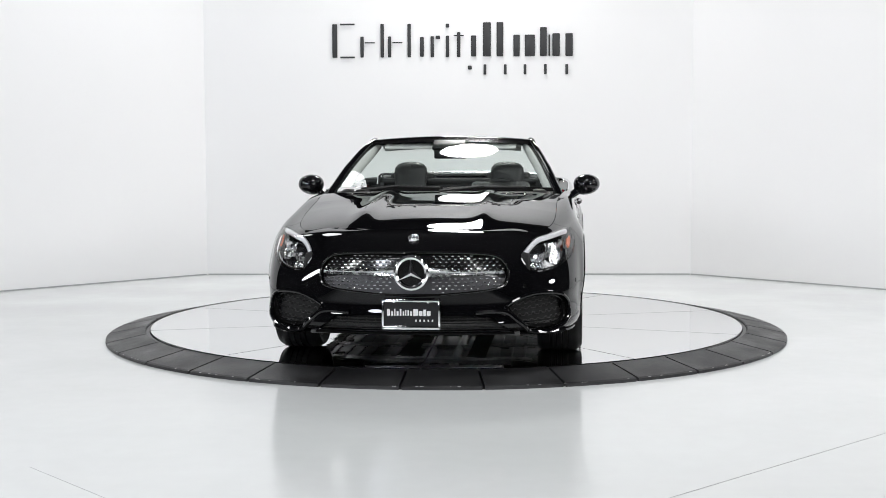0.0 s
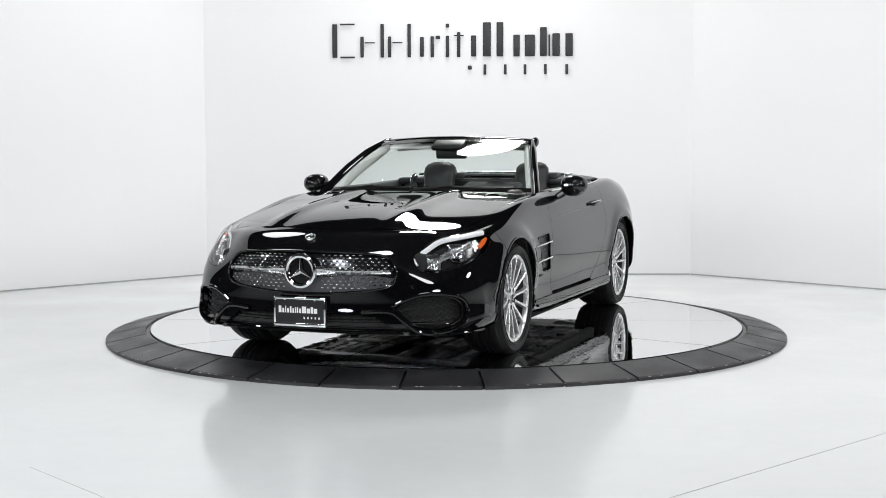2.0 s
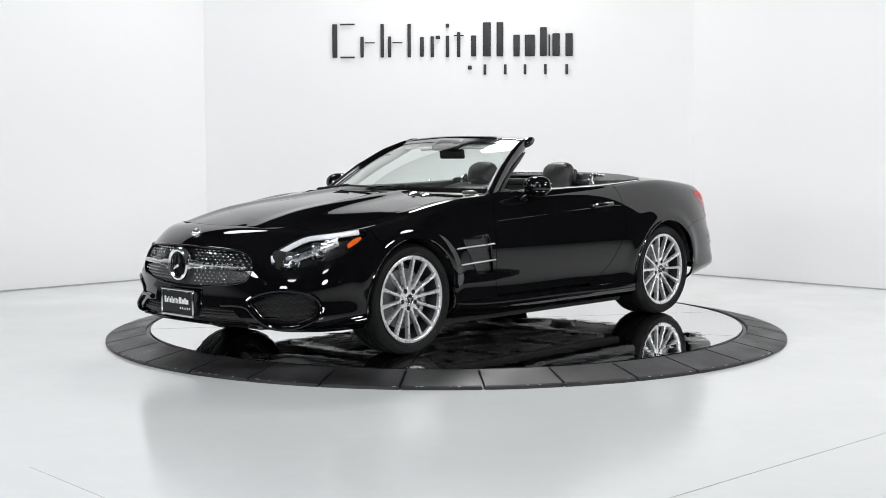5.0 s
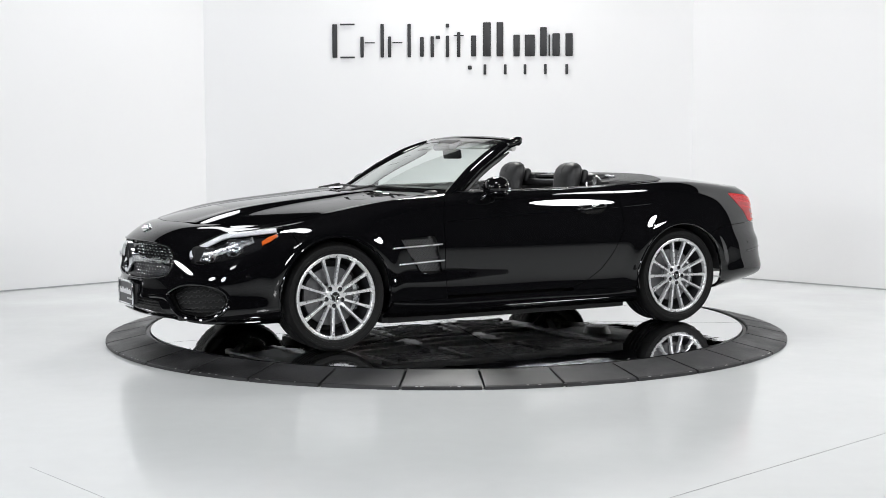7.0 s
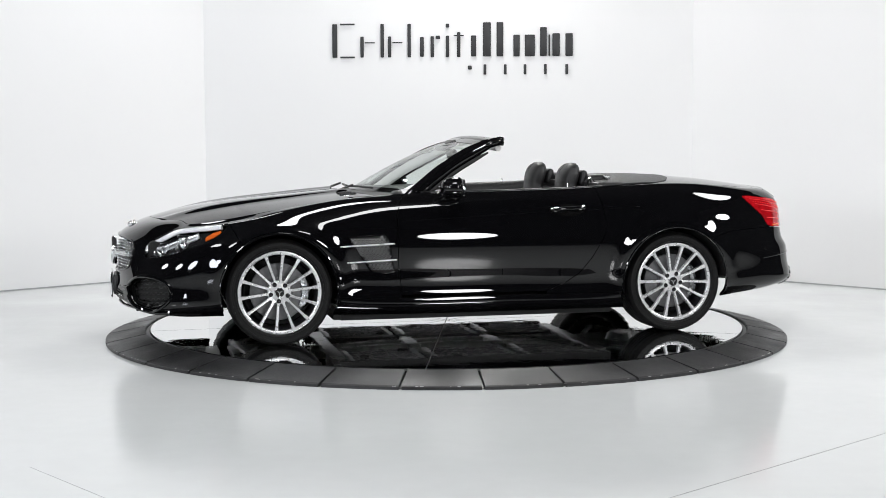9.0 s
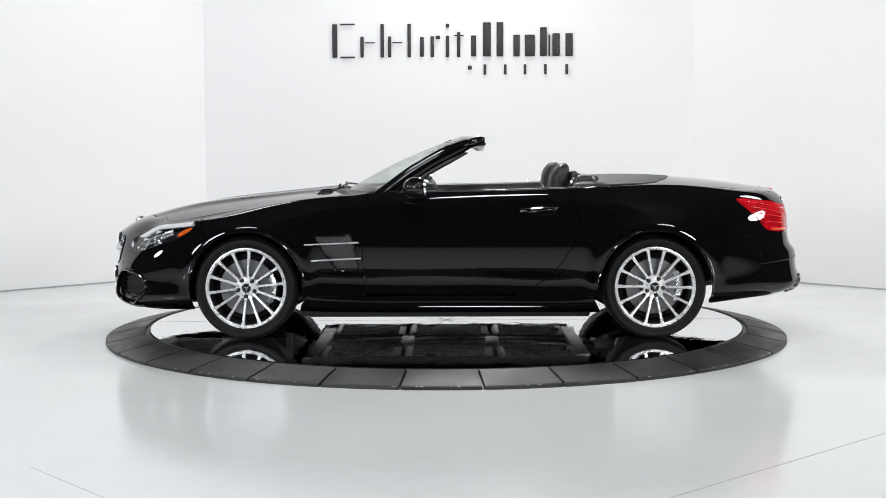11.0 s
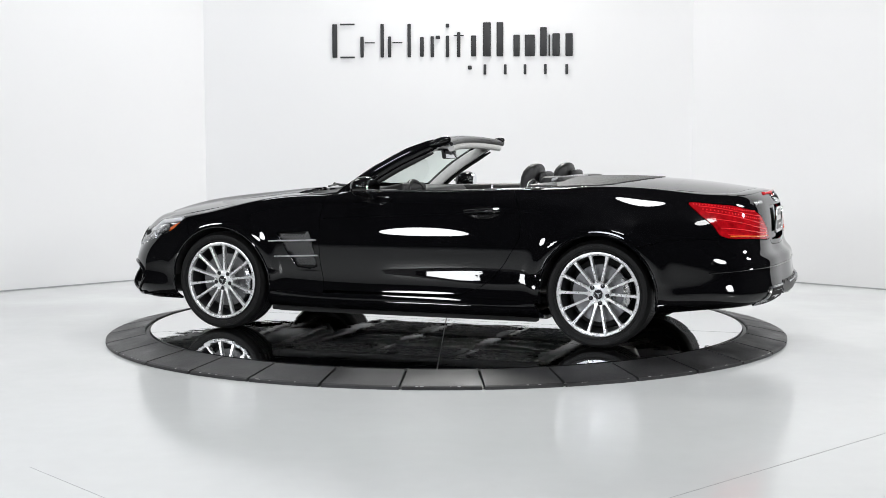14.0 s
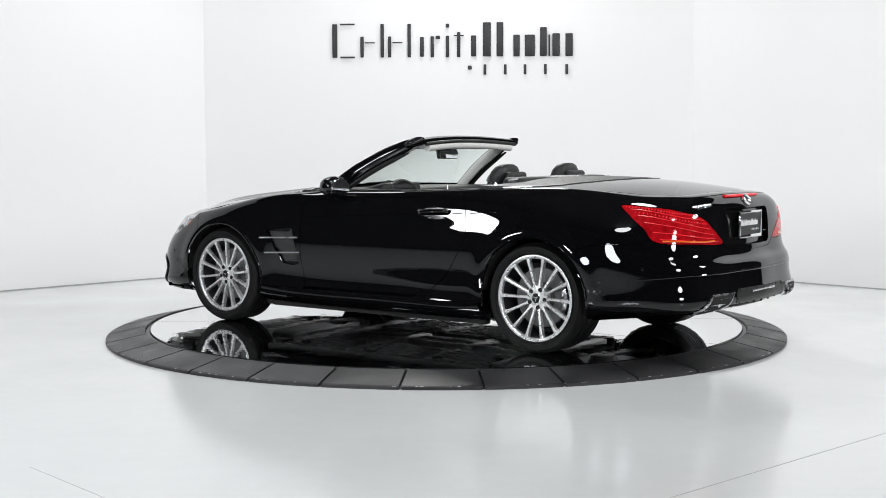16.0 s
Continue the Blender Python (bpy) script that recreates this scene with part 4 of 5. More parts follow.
# ---------------------------------------------------------------- lower air intakes
bed = panel("lower_intake", low_intake, f_skin, M_CARPET, car, lift=-.04, thick=0, gap=-.006, label="black mesh lower intake")
for z in np.linspace(.226, .306, 6):
    wid = np.interp(z, (.21, .27, .31), (.51, .46, .41))
    bead("slat", on([(None, y, z) for y in np.linspace(-wid, wid, 41)]), .0035, M_TRIM, bed, lift=-.02, n=6)
for y in np.arange(-.45, .46, .05):
    part("upright", tube_bm([at(*find(y=y, z=.218), -.022)[0][0], at(*find(y=y, z=.312), -.022)[0][0]], .003, 6), M_TRIM, bed)
for mir in (False, True):
    sd = mirrored(side_intake) if mir else side_intake
    sb = panel("side_intake", sd, f_skin, M_CARPET, car, lift=-.055, thick=0, gap=-.004, label="black mesh side intake")
    c = side_intake.mean(0)
    for k in range(7):
        vv = side_intake[:, 1].min() + (side_intake[:, 1].max() - side_intake[:, 1].min()) * (k + .7) / 7.6
        row = [s for s in np.linspace(side_intake[:, 0].min(), side_intake[:, 0].max(), 60) if inside(shrink(side_intake, .006), np.array([[s, vv]]))[0]]
        if len(row) > 4:
            wig = np.stack([row, vv + .006 * np.sign(np.sin(np.arange(len(row)) * 1.0))], 1)
            bead("strand", wig, .0028, M_TRIM, sb, lift=-.040, mirror=mir, n=6)
    panel("intake_bezel", sd, f_skin, M_PIANO, sb, [shrink(sd, .026)], lift=-.014, thick=.02, gap=0, label="gloss black intake bezel")
    bead("intake_lip", side_intake, .011, M_PAINT, sb, closed=True, lift=.001, mirror=mir)
    fang = on([(2.225, .34, .335), (2.185, .44, .338), (2.155, .50, .325), (2.13, .555, .275), (2.09, .62, .228), (2.0, .71, .222), (1.90, .78, .25)])
    bead("fang", smooth_loop(fang, 4, False), .014, M_PAINT, car, lift=.004, mirror=mir)
lip = np.stack([np.linspace(-1.12, 1.12, 80), np.full(80, .03)], 1)
bead("splitter", lip, .012, M_PIANO, car, lift=.004, label="gloss black splitter lip", flat=.6)

# ---------------------------------------------------------------- head lamps
top_edge = smooth_loop(on([(2.045, .585, .570), (2.035, .580, .612), (1.93, .622, .668), (1.79, .705, .700), (1.67, .768, .718), (1.60, .806, .722)]), 6, False)
low_edge = smooth_loop(on([(2.03, .628, .548), (1.97, .690, .542), (1.86, .765, .567), (1.73, .812, .618)]), 6, False)
mid_edge = smooth_loop(on([(2.0, .64, .602), (1.93, .69, .618), (1.84, .745, .648), (1.74, .79, .682)]), 5, False)
for mir in (False, True):
    hp = mirrored(headlight) if mir else headlight
    lamp = panel("head_lamp", hp, f_skin, M_LAMPBED, car, lift=-.05, thick=0, gap=-.006, label="clear-lens head lamp with white light guide")
    bead("light_guide", top_edge, .0130, M_WHITE, lamp, lift=-.018, mirror=mir, flat=1.2)
    bead("lamp_lip", low_edge, .004, M_PIANO, lamp, lift=-.02, mirror=mir)
    bead("reflector_band", mid_edge, .013, M_SATIN, lamp, lift=-.036, mirror=mir, flat=1.6, label="silver reflector band")
    for (x, y, z), r in (((1.985, .655, .583), .036), ((1.845, .745, .630), .034)):
        mm = frame_at(find(x, y, z), -.04)
        ring = lathe_bm([(r, .0), (r + .006, .012), (r + .002, .018), (r - .004, .012), (r - .008, -.01)], 32, mm)
        pr = part("projector", mirror_y(ring) if mir else ring, M_CHROME, lamp, "chrome-ringed projector")
        bowl = lathe_bm([(r * 1.02, -.012), (r * 1.25, -.006), (r * 1.5, .006), (r * 1.55, .004)], 32, mm)
        part("reflector", mirror_y(bowl) if mir else bowl, M_SATIN, pr, "satin silver reflector bowl")
        ball = lathe_bm([(.0, .016), (r * .4, .013), (r * .75, .004), (r * .85, -.008)], 24, mm)
        part("lens", mirror_y(ball) if mir else ball, M_MIRROR_GLASS, pr)
        hood_b = box_bm(r * 2.7, r * .8, .02, mm @ pose(0, r * 1.3, .010), bevel=.006)
        part("shroud", mirror_y(hood_b) if mir else hood_b, M_CHROME, pr)
    am = on([(1.70, .822, .640), (1.645, .838, .670), (1.605, .840, .698), (1.608, .834, .714), (1.660, .820, .694), (1.70, .813, .664)])
    panel("amber_reflector", mirrored(am) if mir else am, f_skin, M_AMBER, lamp, lift=-.020, thick=.01, label="amber side reflector")
    panel("lamp_lens", hp, f_skin, M_LENS, lamp, lift=.0, thick=0, gap=.002, label="clear lens")

# ---------------------------------------------------------------- tail lamps
for mir in (False, True):
    tp = mirrored(tail) if mir else tail
    tl = panel("tail_lamp", tp, f_skin, M_RED, car, lift=.001, thick=.02, gap=.003, label="glossy red wrap-round tail lamp")
    for k, (a, b2) in enumerate((((-1.90, .787, .862), (-2.20, .53, .79)), ((-1.945, .788, .828), (-2.225, .485, .742)), ((-1.985, .782, .785), (-2.235, .46, .712)),
                                 ((-2.03, .77, .73), (-2.24, .44, .69)), ((-2.065, .752, .69), (-2.25, .41, .672)))):
        row = np.linspace(find(*a), find(*b2), 14)
        bead("lamp_rib", row, .0045, M_RED_LIT, tl, lift=.0, mirror=mir, flat=.7, label="bright red rib")
    leds = None
    for a, b2, n in (((-1.875, .796, .876), (-2.17, .575, .815), 26), ((-1.93, .79, .845), (-2.205, .52, .77), 22)):
        for q in np.linspace(find(*a), find(*b2), n):
            leds = box_bm(.0075, .010, .006, frame_at(q, .001), bevel=.0018, seg=1, bm=leds)
    tagged(part("led_row", mirror_y(leds) if mir else leds, M_RED_LIT, tl, "two rows of small red light dots"), kind="stuff")
    strip = np.linspace(find(-2.075, .744, .680), find(-2.235, .45, .676), 14)
    bead("reflector_strip", strip, .0075, M_AMBER, tl, lift=.0, mirror=mir, flat=.8, label="pale orange indicator strip")
sbl = find(x=-2.25, y=.225, z=.925)
bead("brake_light", np.stack([np.linspace(sbl[0], 2 * S_END - sbl[0], 24), np.full(24, .815)], 1), .014, M_RED_LIT, car, lift=.001, label="narrow red high brake light", flat=.7)
# plate recess
rb = panel("plate_recess", recess, f_skin, M_PIANO, car, lift=-.03, thick=0, gap=-.004, label="satin black plate recess")
REAR = Matrix(((0, 0, -1, 0), (-1, 0, 0, 0), (0, 1, 0, 0), (0, 0, 0, 1)))         # z backwards, x to the right, y up
number_plate(Matrix.Translation((-2.268, 0, .752)) @ REAR, car)
badge(Matrix.Translation((-2.243, 0, .893)) @ pose(0, 0, 0, 0, 28, 0) @ REAR, .036, car, .005, bed=False)
for i, w in enumerate((.016, .012, .016, .016, .016)):
    bb = box_bm(w, .022, .004, frame_at(find(x=-2.20, y=.545 - .024 * i - (.012 if i > 1 else 0), z=.868 - .001 * i), .002), bevel=.001)
    part("letter_bar", bb, M_CHROME, car)
bead("boot_lip", np.stack([np.linspace(find(-2.13, .60, .925)[0], 2 * S_END - find(-2.13, .60, .925)[0], 50), np.full(50, .855)], 1), .006, M_PAINT, car, lift=-.003)

# exhausts and diffuser
for mir in (False, True):
    ex = on([(-2.19, .635, .305), (-2.255, .56, .368), (-2.335, .37, .380), (-2.318, .43, .318), (-2.27, .53, .302)])
    exm = mirrored(ex) if mir else ex
    t1 = panel("tailpipe", exm, f_skin, M_SATIN, car, lift=.012, thick=.03, gap=0, label="chrome tailpipe trim")
    # flat black sheet stands in for the shade inside the pipe
    panel("mouth_shade", shrink(exm, .011), f_skin, M_CARPET, t1, lift=.0135, thick=0, gap=0)
df = np.array([find(x=-2.33, y=.31, z=.395), find(x=-2.33, y=.34, z=.36), find(x=-2.32, y=.33, z=.326)])
df = np.vstack([df, beyond(df)])
dfo = panel("diffuser", df, f_skin, M_TRIM, car, lift=.004, thick=.01, label="satin black diffuser insert")
for k in range(-3, 4):
    y = .1 * k
    s0 = find(x=-2.34, y=abs(y), z=.39)
    s1 = find(x=-2.33, y=abs(y), z=.32)
    p0, p1 = at(*s0, .003)[0][0], at(*s1, .003)[0][0]
    sgn = 1 if y >= 0 else -1
    part("vane", tube_bm([p0 * (1, sgn, 1), p1 * (1, sgn, 1)], .007, 6), M_PIANO, dfo)
part("diffuser_strip", tube_bm([(-2.362 + .10 * y * y, y, .372) for y in np.linspace(-.16, .16, 9)], .007, 8), M_SATIN, dfo, "satin silver strip")
bead("crease", np.stack([np.linspace(find(x=-1.98, z=.40)[0], 2 * S_END - find(x=-1.98, z=.40)[0], 60), np.full(60, .24)], 1), .006, M_PAINT, car, lift=-.002)

# ---------------------------------------------------------------- side vents, handles, waist highlight, lips
for mir in (False, True):
    vp = mirrored(vent) if mir else vent
    vo = panel("wing_vent", vp, f_skin, M_CARPET, car, lift=-.03, thick=0, gap=-.004, label="dark mesh wing vent with chrome fins")
    bead("vent_lip", vent, .005, M_PAINT, vo, closed=True, lift=-.001, mirror=mir)
    cells = bmesh.new()
    for i in range(13):
        for j in range(11):
            sv = find(x=.84 - i * .024 - (j % 2) * .012, z=.435 + j * .0225)
            if inside(shrink(vent, .010), np.array([sv]))[0]:
                for tilt in (42, -42):
                    cells = box_bm(.034, .0035, .006, frame_at(sv, -.02) @ pose(0, 0, 0, 0, 0, tilt), bm=cells)
    tagged(part("vent_mesh", mirror_y(cells) if mir else cells, M_IRON, vo, "dark grey diamond mesh"), kind="stuff")
    for z0, z1, x0, x1 in ((.600, .614, .890, .548), (.500, .514, .848, .535)):
        bead("fin", on([(x0 + (x1 - x0) * i / 10, None, z0 + (z1 - z0) * i / 10) for i in range(11)]), .0050, M_ALLOY, vo, lift=.005, mirror=mir, label="chrome fin")
    # handle: scooped dish and bar
    dish = [find(x=-.595 + .105 * math.cos(a), z=.806 + .038 * math.sin(a)) for a in np.linspace(0, 2 * math.pi, 28)[:-1]]
    dish = np.array(dish)
    ho = panel("door_handle", mirrored(dish) if mir else dish, f_skin, M_PIANO, car, lift=.0012, thick=0, gap=0, h=.012, label="gloss black door handle with chrome strip")
    hp2 = on([(-.47 - .235 * i / 12, None, .806 + .012 * i / 12) for i in range(13)])
    pts, nn = at(hp2[:, 0], hp2[:, 1], 0)
    pts = pts + nn * (.008 + .022 * np.sin(np.linspace(0, math.pi, 13)) ** .6)[:, None]
    if mir:
        pts = pts * (1, -1, 1)
    part("grip", tube_bm(pts, [.007] + [.015] * 11 + [.007], 10, flat=1.1), M_PAINT, ho)
    part("strip", tube_bm(pts + np.array((0, .006 * (-1 if mir else 1), 0.012)), .0036, 6), M_CHROME, ho, "chrome strip")
    # chrome bead stands in for the highlight along the top of door and rear wing
    sa, sb2 = find(x=.30, z=.925)[0], find(x=-1.22, z=.965)[0]
    bead("waist_highlight", np.stack([np.linspace(sa, sb2, 60), np.full(60, .985)], 1), .0045, M_CHROME, car, lift=.002, mirror=mir, label="thin bright bead in place of the highlight on the black waist")
    bead("skirt_edge", np.stack([np.linspace(find(x=.84, z=.2)[0], find(x=-.93, z=.2)[0], 40), np.full(40, .07)], 1), .008, M_PAINT, car, lift=.008, mirror=mir)
    # rolled lips round the wheel arches, and the long waist crease
    bead("arch_lip", arc(FX, AR, a_low + 6, 180 - a_low - 10, 40), .0085, M_PAINT, car, lift=-.002, mirror=mir)
    bead("arch_lip", arc(RX, AR, a_low + 12, 180 - a_low - 8, 40), .0085, M_PAINT, car, lift=-.002, mirror=mir)
    crease = on([(.50, None, .752), (.30, None, .762), (.10, None, .772), (-.10, None, .782), (-.30, None, .791), (-.46, None, .798)])
    bead("door_crease", smooth_loop(crease, 5, False), .0038, M_PAINT, car, lift=-.0015, mirror=mir)
    crease = on([(-.73, None, .806), (-.80, None, .808)])
    bead("door_crease", crease, .0038, M_PAINT, car, lift=-.0015, mirror=mir)
    crease = on([(-.86, None, .812), (-.98, None, .820), (-1.08, None, .826)])
    bead("wing_crease", crease, .0038, M_PAINT, car, lift=-.0015, mirror=mir)
    for x, y, z in ((1.80, .86, .47), (2.12, .60, .47), (-2.00, .84, .53), (-2.26, .60, .50)):
        ps = lathe_bm([(.0, .002), (.009, .002), (.011, .0)], 16, frame_at(find(x, y, z)))
        part("parking_sensor", mirror_y(ps) if mir else ps, M_PIANO, car)


# ---------------------------------------------------------------- windscreen and its frame
def screen_low(u):
    return np.array((.648 - .240 * u * u, .735 * u, .940 - .012 * u * u))


def screen_top(u):
    return np.array((-.085 - .045 * u * u, .545 * u, 1.276 - .024 * u * u))


def f_screen(q):
    u, v = q[:, 0], q[:, 1]
    lo = np.stack([.648 - .240 * u * u, .735 * u, .940 - .012 * u * u], 1)
    hi = np.stack([-.085 - .045 * u * u, .545 * u, 1.276 - .024 * u * u], 1)
    p = lo + (hi - lo) * v[:, None]
    return p + np.stack([.45 * np.ones_like(u), 0 * u, .9 * np.ones_like(u)], 1) * (.024 * np.sin(np.pi * np.clip(v, -.2, 1.2)))[:, None]


screen = panel("windscreen", [(-.985, .0), (.985, .0), (.985, .97), (-.985, .97)], f_screen, M_GLASS, car, h=.07, thick=0, gap=0, label="clear green-tinted windscreen")
screen.visible_shadow = False
band = panel("screen_band", [(-.985, .90), (.985, .90), (.985, .985), (-.985, .985)], f_screen, M_PIANO, screen, h=.05, thick=0, gap=0, lift=.002, label="black edge band")
panel("screen_foot", [(-.985, -.03), (.985, -.03), (.985, .035), (-.985, .035)], f_screen, M_PIANO, screen, h=.05, thick=0, gap=0, lift=.002)
for sg in (1, -1):
    path = f_screen(np.array([(sg, v) for v in np.linspace(-.16, 1.0, 18)]))
    path[:3, 2] -= np.array((.020, .008, .002))
    out = path + np.array((-.022, sg * .012, -.018))
    part("windscreen_pillar", tube_bm(out, [.030] * 3 + [.028] * 6 + [.026] * 5 + [.024, .022, .020, .017], 16, flat=1.9), M_PAINT, car, "gloss black windscreen pillar")
    seal = path + np.array((-.052, sg * .010, -.060))
    part("pillar_seal", tube_bm(seal[3:-1], [.016] * 11 + [.013, .010, .006], 8), M_TRIM, car, "black rubber seal")
    inner = path + np.array((-.030, -sg * .032, -.028))
    part("pillar_trim", tube_bm(inner[2:], [.022] * 12 + [.020, .018, .016, .012], 10, flat=1.7), M_GREY, car, "pale grey pillar trim")
us = np.linspace(-1.03, 1.03, 31)
head = np.array([screen_top(u) for u in us])
part("header_rail", tube_bm(head + (-.060, 0, -.008), .068, 14, flat=.36), M_PAINT, car, "gloss black windscreen header")
for sg in (1, -1):
    cb = bmesh.new()
    bmesh.ops.create_uvsphere(cb, u_segments=20, v_segments=12, radius=1.0)
    cb.transform(Matrix.Translation((-.185, sg * .562, 1.243)) @ pose(0, 0, 0, sg * -14, 18, sg * 10) @ Matrix.Diagonal((.080, .030, .030, 1)))
    part("header_corner", cb, M_PAINT, car, "gloss black header corner")
part("header_seal", tube_bm(head[1:-1] + (-.126, 0, -.022), .013, 8), M_TRIM, car, "black rubber header seal")
part("header_lining", tube_bm(head[2:-2] + (-.078, 0, -.034), .050, 12, flat=.42), M_GREY, car, "pale grey header lining")
part("header_trim", tube_bm(head[2:-2] + (-.114, 0, -.050), .022, 10, flat=1.1), M_GREY, car, "pale grey trim behind the header")
for sg in (1, -1):
    part("sun_visor", box_bm(.13, .36, .016, pose(-.075, sg * .28, 1.222, 0, 16, 0), bevel=.007), M_GREY, car, "pale grey sun visor")
mirror = part("interior_mirror", box_bm(.028, .225, .066, pose(-.035, 0, 1.165, 0, 8, 0), bevel=.012, seg=3), M_TRIM, car, "black interior mirror")
part("mirror_face", box_bm(.003, .205, .052, pose(-.051, 0, 1.163, 0, 8, 0), bevel=.001), M_MIRROR_GLASS, mirror, "silvered face")
part("stem", tube_bm([(-.02, 0, 1.19), (.0, 0, 1.235)], .009, 8), M_TRIM, mirror)
part("sensor_pod", box_bm(.12, .24, .040, pose(.0, 0, 1.226, 0, 25, 0), bevel=.017, seg=3), M_TRIM, car, "black sensor housing")

# scuttle and wipers
cs = []
for i in range(21):
    u = -1 + 2 * i / 20
    a = screen_low(u * .96)
    cs.append(((a[0] + .01, a[1], a[2] - .012), (max(a[0] + .02, .80 - .14 * u * u), a[1] * 1.0, float(hood_z(.8 - .14 * u * u, a[1])) - .022)))
verts = [p for c in cs for p in c]
mesh_ob("scuttle", verts, [(2 * i, 2 * i + 1, 2 * i + 3, 2 * i + 2) for i in range(20)], M_TRIM, car, "satin black scuttle panel", True)
for y0, y1 in ((.55, .02), (.0, -.52)):
    w = part("wiper", tube_bm([(.70 - .26 * y0 * y0, y0, .952), (.69, (y0 + y1) / 2, .958), (.715 - .26 * y1 * y1, y1, .945)], .007, 6), M_TRIM, car, "black wiper blade")
    part("wiper_arm", tube_bm([(.735, y1 - .02, .932), (.71, (y0 + y1) / 2, .964)], .008, 6), M_TRIM, w)
for sg in (1, -1):
    hv = hood_vent if sg > 0 else hood_vent[::-1] * (1, -1)
    vo = panel("bonnet_vent", hv, f_hood, M_TRIM, car, lift=-.018, thick=0, gap=-.003, label="black bonnet vent with chrome fins")
    for y in (.44, .55):
        z = float(hood_z(.79, y))
        part("fin", tube_bm([(.835, sg * y, z - .004), (.79, sg * (y + .004), z + .006), (.745, sg * (y + .006), z + .004)], .006, 8), M_CHROME, vo, "chrome fin")
    for k in range(4):
        x = .755 + .022 * k
        part("slat", tube_bm([(x, sg * yy, float(hood_z(x, yy)) - .008) for yy in np.linspace(.40, .60, 6)], .004, 6), M_TRIM, vo)

# ---------------------------------------------------------------- door mirrors
for sg in (1, -1):
    b = bmesh.new()
    bmesh.ops.create_uvsphere(b, u_segments=28, v_segments=18, radius=1.0)
    for v in b.verts:
        x, y, z = v.co
        fx = .100 if x > 0 else .050
        taper = 1 - .22 * max(0, y)
        v.co = (math.copysign(abs(x) ** .8, x) * fx, math.copysign(abs(y) ** .78, y) * .088, math.copysign(abs(z) ** .8, z) * .070 * taper)
    b.transform(Matrix.Translation((.165, .948, .958)) @ pose(0, 0, 0, 6, 0, -8))
    if sg < 0:
        mirror_y(b)
    mo = part("door_mirror", b, M_PAINT, car, "gloss black door mirror")
    gl = lathe_bm([(.0, .0), (.9, .0), (1.0, -.05)], 28, Matrix.Translation((.112, .948, .958)) @ pose(0, 0, 0, 6, 0, -8) @ Matrix(((0, 0, -1, 0), (.078, 0, 0, 0), (0, .058, 0, 0), (0, 0, 0, 1))))
    part("mirror_glass", mirror_y(gl) if sg < 0 else gl, M_MIRROR_GLASS, mo, "silvered mirror glass")
    part("stalk", tube_bm([(.235, sg * .815, .865), (.215, sg * .850, .890), (.185, sg * .900, .925)], [.036, .030, .034], 12, flat=.8), M_PAINT, mo)
    ind = tube_bm([(.262, sg * .90, .962), (.250, sg * .96, .964), (.212, sg * 1.016, .964)], .006, 6)
    part("repeater", ind, M_CHROME, mo, "clear repeater strip")
    tri = part("quarter_trim", prism_bm([(.30, .925), (.17, .935), (.05, .932), (.36, .90)], .012, Matrix(((1, 0, 0, 0), (0, 0, 1, sg * .800 - (.012 if sg < 0 else 0)), (0, 1, 0, 0), (0, 0, 0, 1)))),
               M_PIANO, car, smooth=False)

# ---------------------------------------------------------------- cabin
for sg in (1, -1):
    vs, fs = [], []
    s0, s1 = find(x=.36, z=.93)[0], find(x=-.86, z=.955)[0]
    e = skin(np.linspace(s0, s1, 24), np.ones(24))
    for p in e:
        for dy, dz in ((0, .002), (-.03, .006), (-.07, -.004), (-.085, -.05), (-.095, -.20), (-.14, -.42), (-.12, -.62)):
            vs.append((p[0], sg * (p[1] + dy), p[2] + dz))
    for i in range(23):
        for j in range(6):
            a = i * 7 + j
            fs.append((a, a + 1, a + 8, a + 7))
    mesh_ob("door_lining", vs, fs, M_LEATHER, car, "black leather door lining", True)
    part("lock_pin", lathe_bm([(.0, .02), (.006, .018), (.007, .0)], 12, pose(-.62, sg * .785, .955)), M_CHROME, car)
part("cabin_floor", box_bm(1.55, 1.44, .04, pose(-.20, 0, .26)), M_CARPET, car, "black carpet floor", smooth=False)
part("firewall", box_bm(.04, 1.44, .66, pose(.56, 0, .58)), M_CARPET, car, smooth=False)
dash = box_bm(.46, 1.40, .15, pose(.30, 0, .862), bevel=.055, seg=4)
dash = box_bm(.22, .40, .07, pose(.17, .36, .925, 0, 12, 0), bevel=.03, seg=4, bm=dash)
part("dashboard", dash, M_LEATHER, car, "black leather dashboard")
part("centre_console", box_bm(.95, .26, .30, pose(-.16, 0, .46), bevel=.05, seg=3), M_LEATHER, car, "black centre console")
for y in (-.45, -.08, .08, .45):
    part("air_vent", lathe_bm([(.026, .0), (.034, .008), (.036, .0)], 24, pose(.075, y, .865, 0, -90, 0)), M_CHROME, car, "round chrome air vent")
sw = Matrix.Translation((.02, .365, .815)) @ pose(0, 0, 0, 0, -68, 0)
ring = [sw @ Vector((.182 * math.cos(a), .182 * math.sin(a), 0)) for a in np.linspace(0, 2 * math.pi, 41)[:-1]]
wh = part("steering_wheel", tube_bm(ring, .0165, 10, closed=True), M_LEATHER, car, "black leather steering wheel")
part("wheel_hub", lathe_bm([(.0, .03), (.05, .026), (.065, .0), (.05, -.05)], 24, sw), M_LEATHER, wh)
for a in (90, 210, 330):
    c, s_ = math.cos(radians(a + 90)), math.sin(radians(a + 90))
    part("rim_spoke", tube_bm([sw @ Vector((.05 * c, .05 * s_, .01)), sw @ Vector((.175 * c, .175 * s_, .0))], .013, 8), M_SATIN, wh)


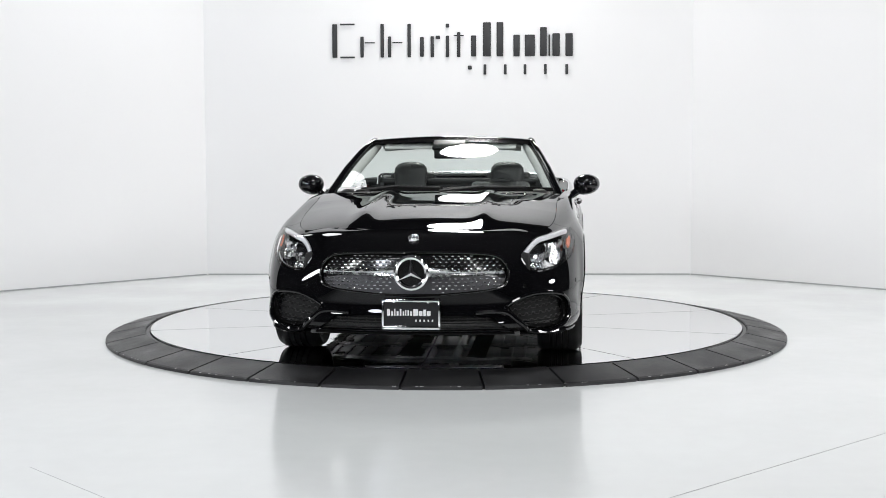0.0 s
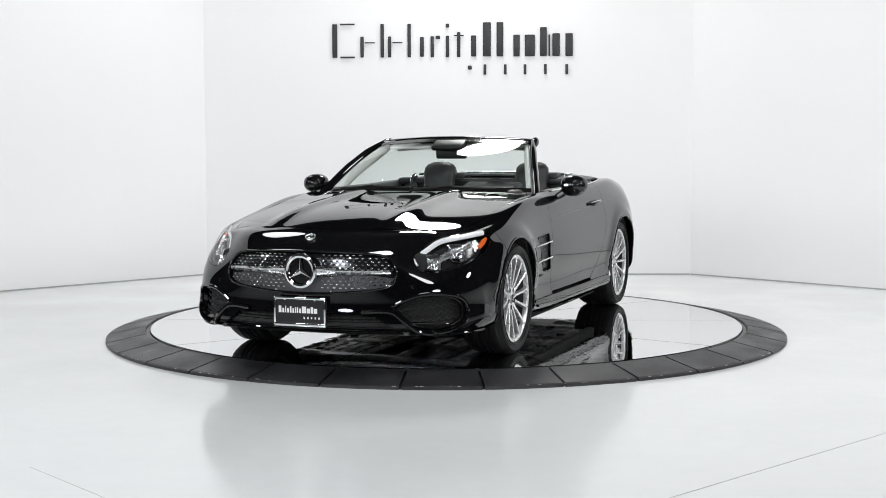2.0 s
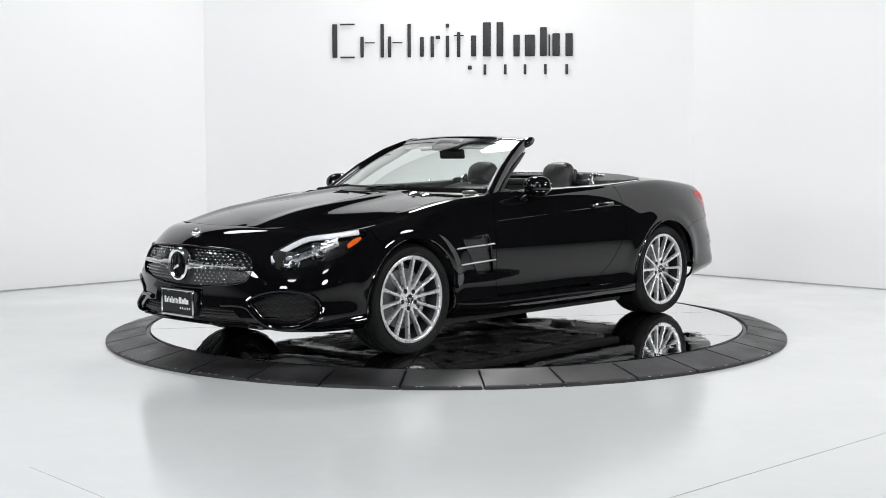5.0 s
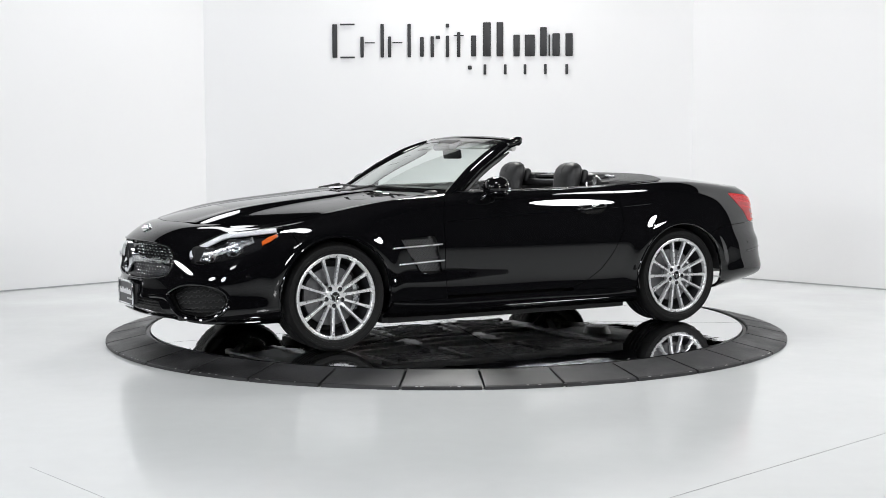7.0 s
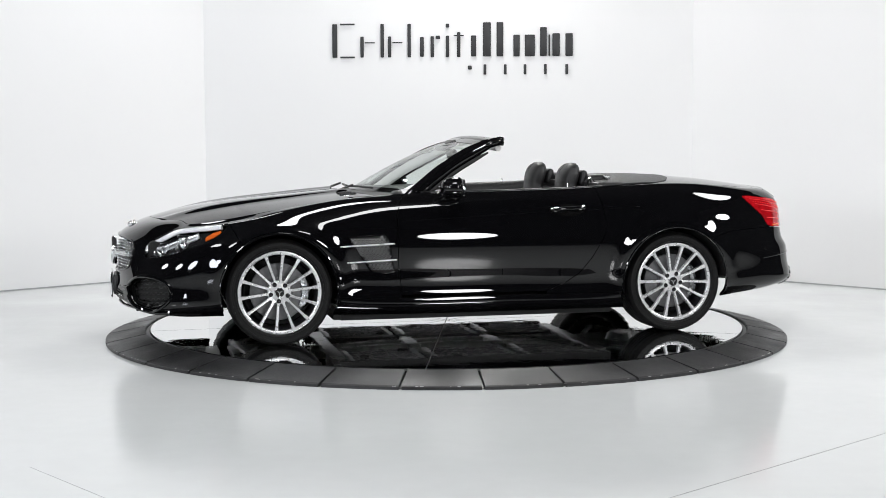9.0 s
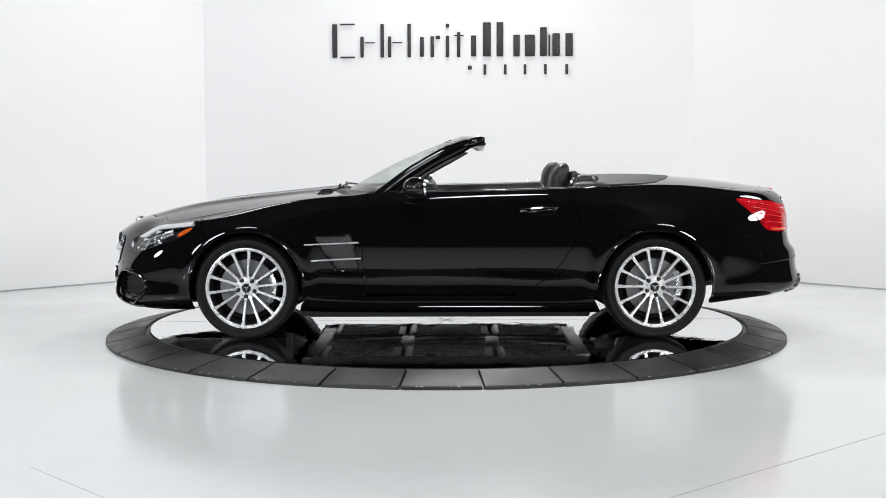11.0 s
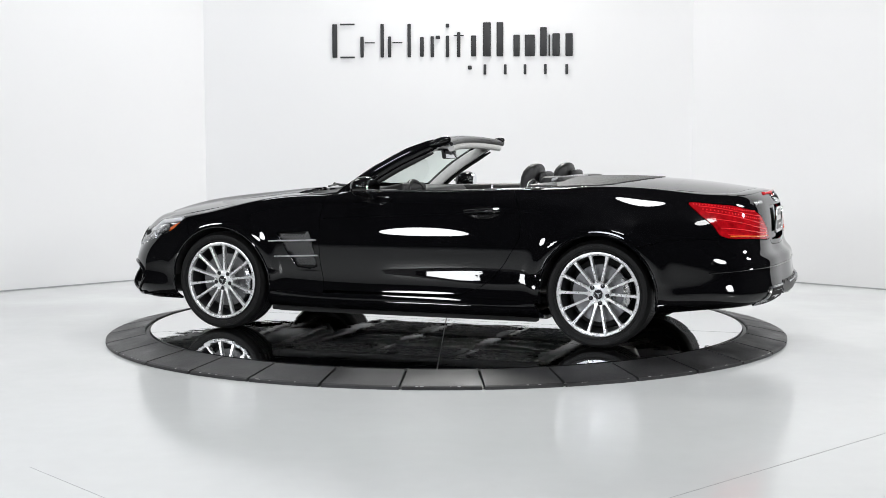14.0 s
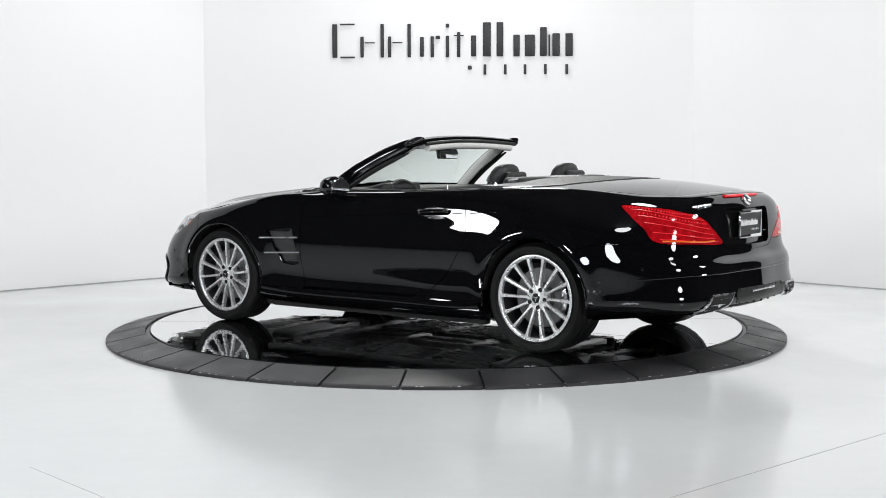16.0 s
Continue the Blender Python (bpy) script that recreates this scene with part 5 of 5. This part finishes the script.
def seat(y):
    """A leather sports seat with a built-in head rest."""
    prof = ((-.52, .36, .235, .10), (-.58, .50, .245, .10), (-.64, .66, .250, .090), (-.69, .78, .245, .078), (-.715, .85, .215, .068), (-.728, .885, .160, .058),
            (-.738, .92, .118, .054), (-.748, .97, .122, .062), (-.758, 1.02, .126, .064), (-.768, 1.06, .120, .056), (-.776, 1.085, .098, .042), (-.782, 1.100, .060, .024), (-.784, 1.104, .015, .008))
    b = bmesh.new()
    rings = []
    for x, z, hw, hd in prof:
        row = []
        for k in range(28):
            a = 2 * math.pi * k / 28
            c, s2 = math.cos(a), math.sin(a)
            row.append(b.verts.new((x + hd * math.copysign(abs(c) ** .75, c), y + hw * math.copysign(abs(s2) ** .7, s2), z)))
        rings.append(row)
    for r0, r1 in zip(rings, rings[1:]):
        for k in range(28):
            b.faces.new((r0[k], r0[(k + 1) % 28], r1[(k + 1) % 28], r1[k]))
    b.faces.new(rings[-1])
    b.faces.new(rings[0])
    so = part("seat", b, M_LEATHER, car, "black leather seat with built-in head rest", angle=60)
    part("cushion", box_bm(.52, .50, .18, pose(-.26, y, .42, 0, -8, 0), bevel=.07, seg=4), M_LEATHER, so)
    for sg in (1, -1):
        part("bolster", tube_bm([(-.50, y + sg * .235, .48), (-.58, y + sg * .245, .62), (-.635, y + sg * .235, .78), (-.67, y + sg * .19, .86)], [.04, .052, .048, .03], 10), M_LEATHER, so)
    part("head_pad", box_bm(.05, .20, .11, pose(-.845, y, 1.00, 0, -8, 0), bevel=.024, seg=3), M_LEATHER, so, "padded back of the head rest")
    part("seam", tube_bm([(-.690, y, .93), (-.692, y, .99), (-.703, y, 1.05), (-.745, y, 1.098)], .0018, 5), M_TRIM, so)


seat(.365)
seat(-.365)
part("rear_bulkhead", box_bm(.05, 1.42, .60, pose(-.885, 0, .675), bevel=.02), M_LEATHER, car, "black leather rear bulkhead")
part("rear_shelf", box_bm(.20, 1.50, .05, pose(-.93, 0, .955), bevel=.02), M_LEATHER, car, "black shelf behind the seats")
for y in (-.365, .365):
    part("roll_hoop", box_bm(.16, .34, .075, pose(-.93, y, .985), bevel=.032, seg=4), M_LEATHER, car, "black padded roll-over hoop cover")
part("deflector_bar", tube_bm([(-.965, y, 1.018 - .012 * (y / .6) ** 2) for y in np.linspace(-.62, .62, 17)], .010, 8), M_SATIN, car, "thin satin silver cross bar")
for sg in (1, -1):
    bg = part("belt_guide", tube_bm([(-.80, sg * .62, .93), (-.815, sg * .615, .985), (-.835, sg * .605, 1.000), (-.86, sg * .60, .975), (-.875, sg * .60, .93)], .015, 8), M_CHROME, car,
              "chrome seat belt guide")
    part("belt", box_bm(.004, .045, .50, pose(-.80, sg * .60, .70)), M_TRIM, bg, smooth=False)
    part("door_grip", tube_bm([(-.08, sg * .735, .80), (-.20, sg * .71, .87), (-.34, sg * .71, .88)], .012, 8), M_CHROME, car, "chrome door pull")


# ---------------------------------------------------------------- movement
TURNS = ((0.0, -95.5), (1.0, -103.6), (2.0, -111.1), (3.0, -118.3), (4.0, -125.5), (5.25, -135.8), (6.5, -146.6), (7.5, -154.9),
         (8.5, -162.9), (9.0, -166.75), (10.25, -175.4), (11.5, -183.45), (12.5, -189.9), (13.5, -197.2), (14.5, -204.9), (15.5, -212.8), (16.0, -216.7))


def motions():
    hub = Matrix.Translation(DISC)
    walk(disc, [(t, hub @ pose(0, 0, 0, 0, 0, a)) for t, a in TURNS])
    walk(car, [(t, hub @ pose(0, 0, 0, 0, 0, a) @ pose(0, 0.0287, 0)) for t, a in TURNS])


for k in range(N_RAMP):
    ramp_panel(k)
motions()
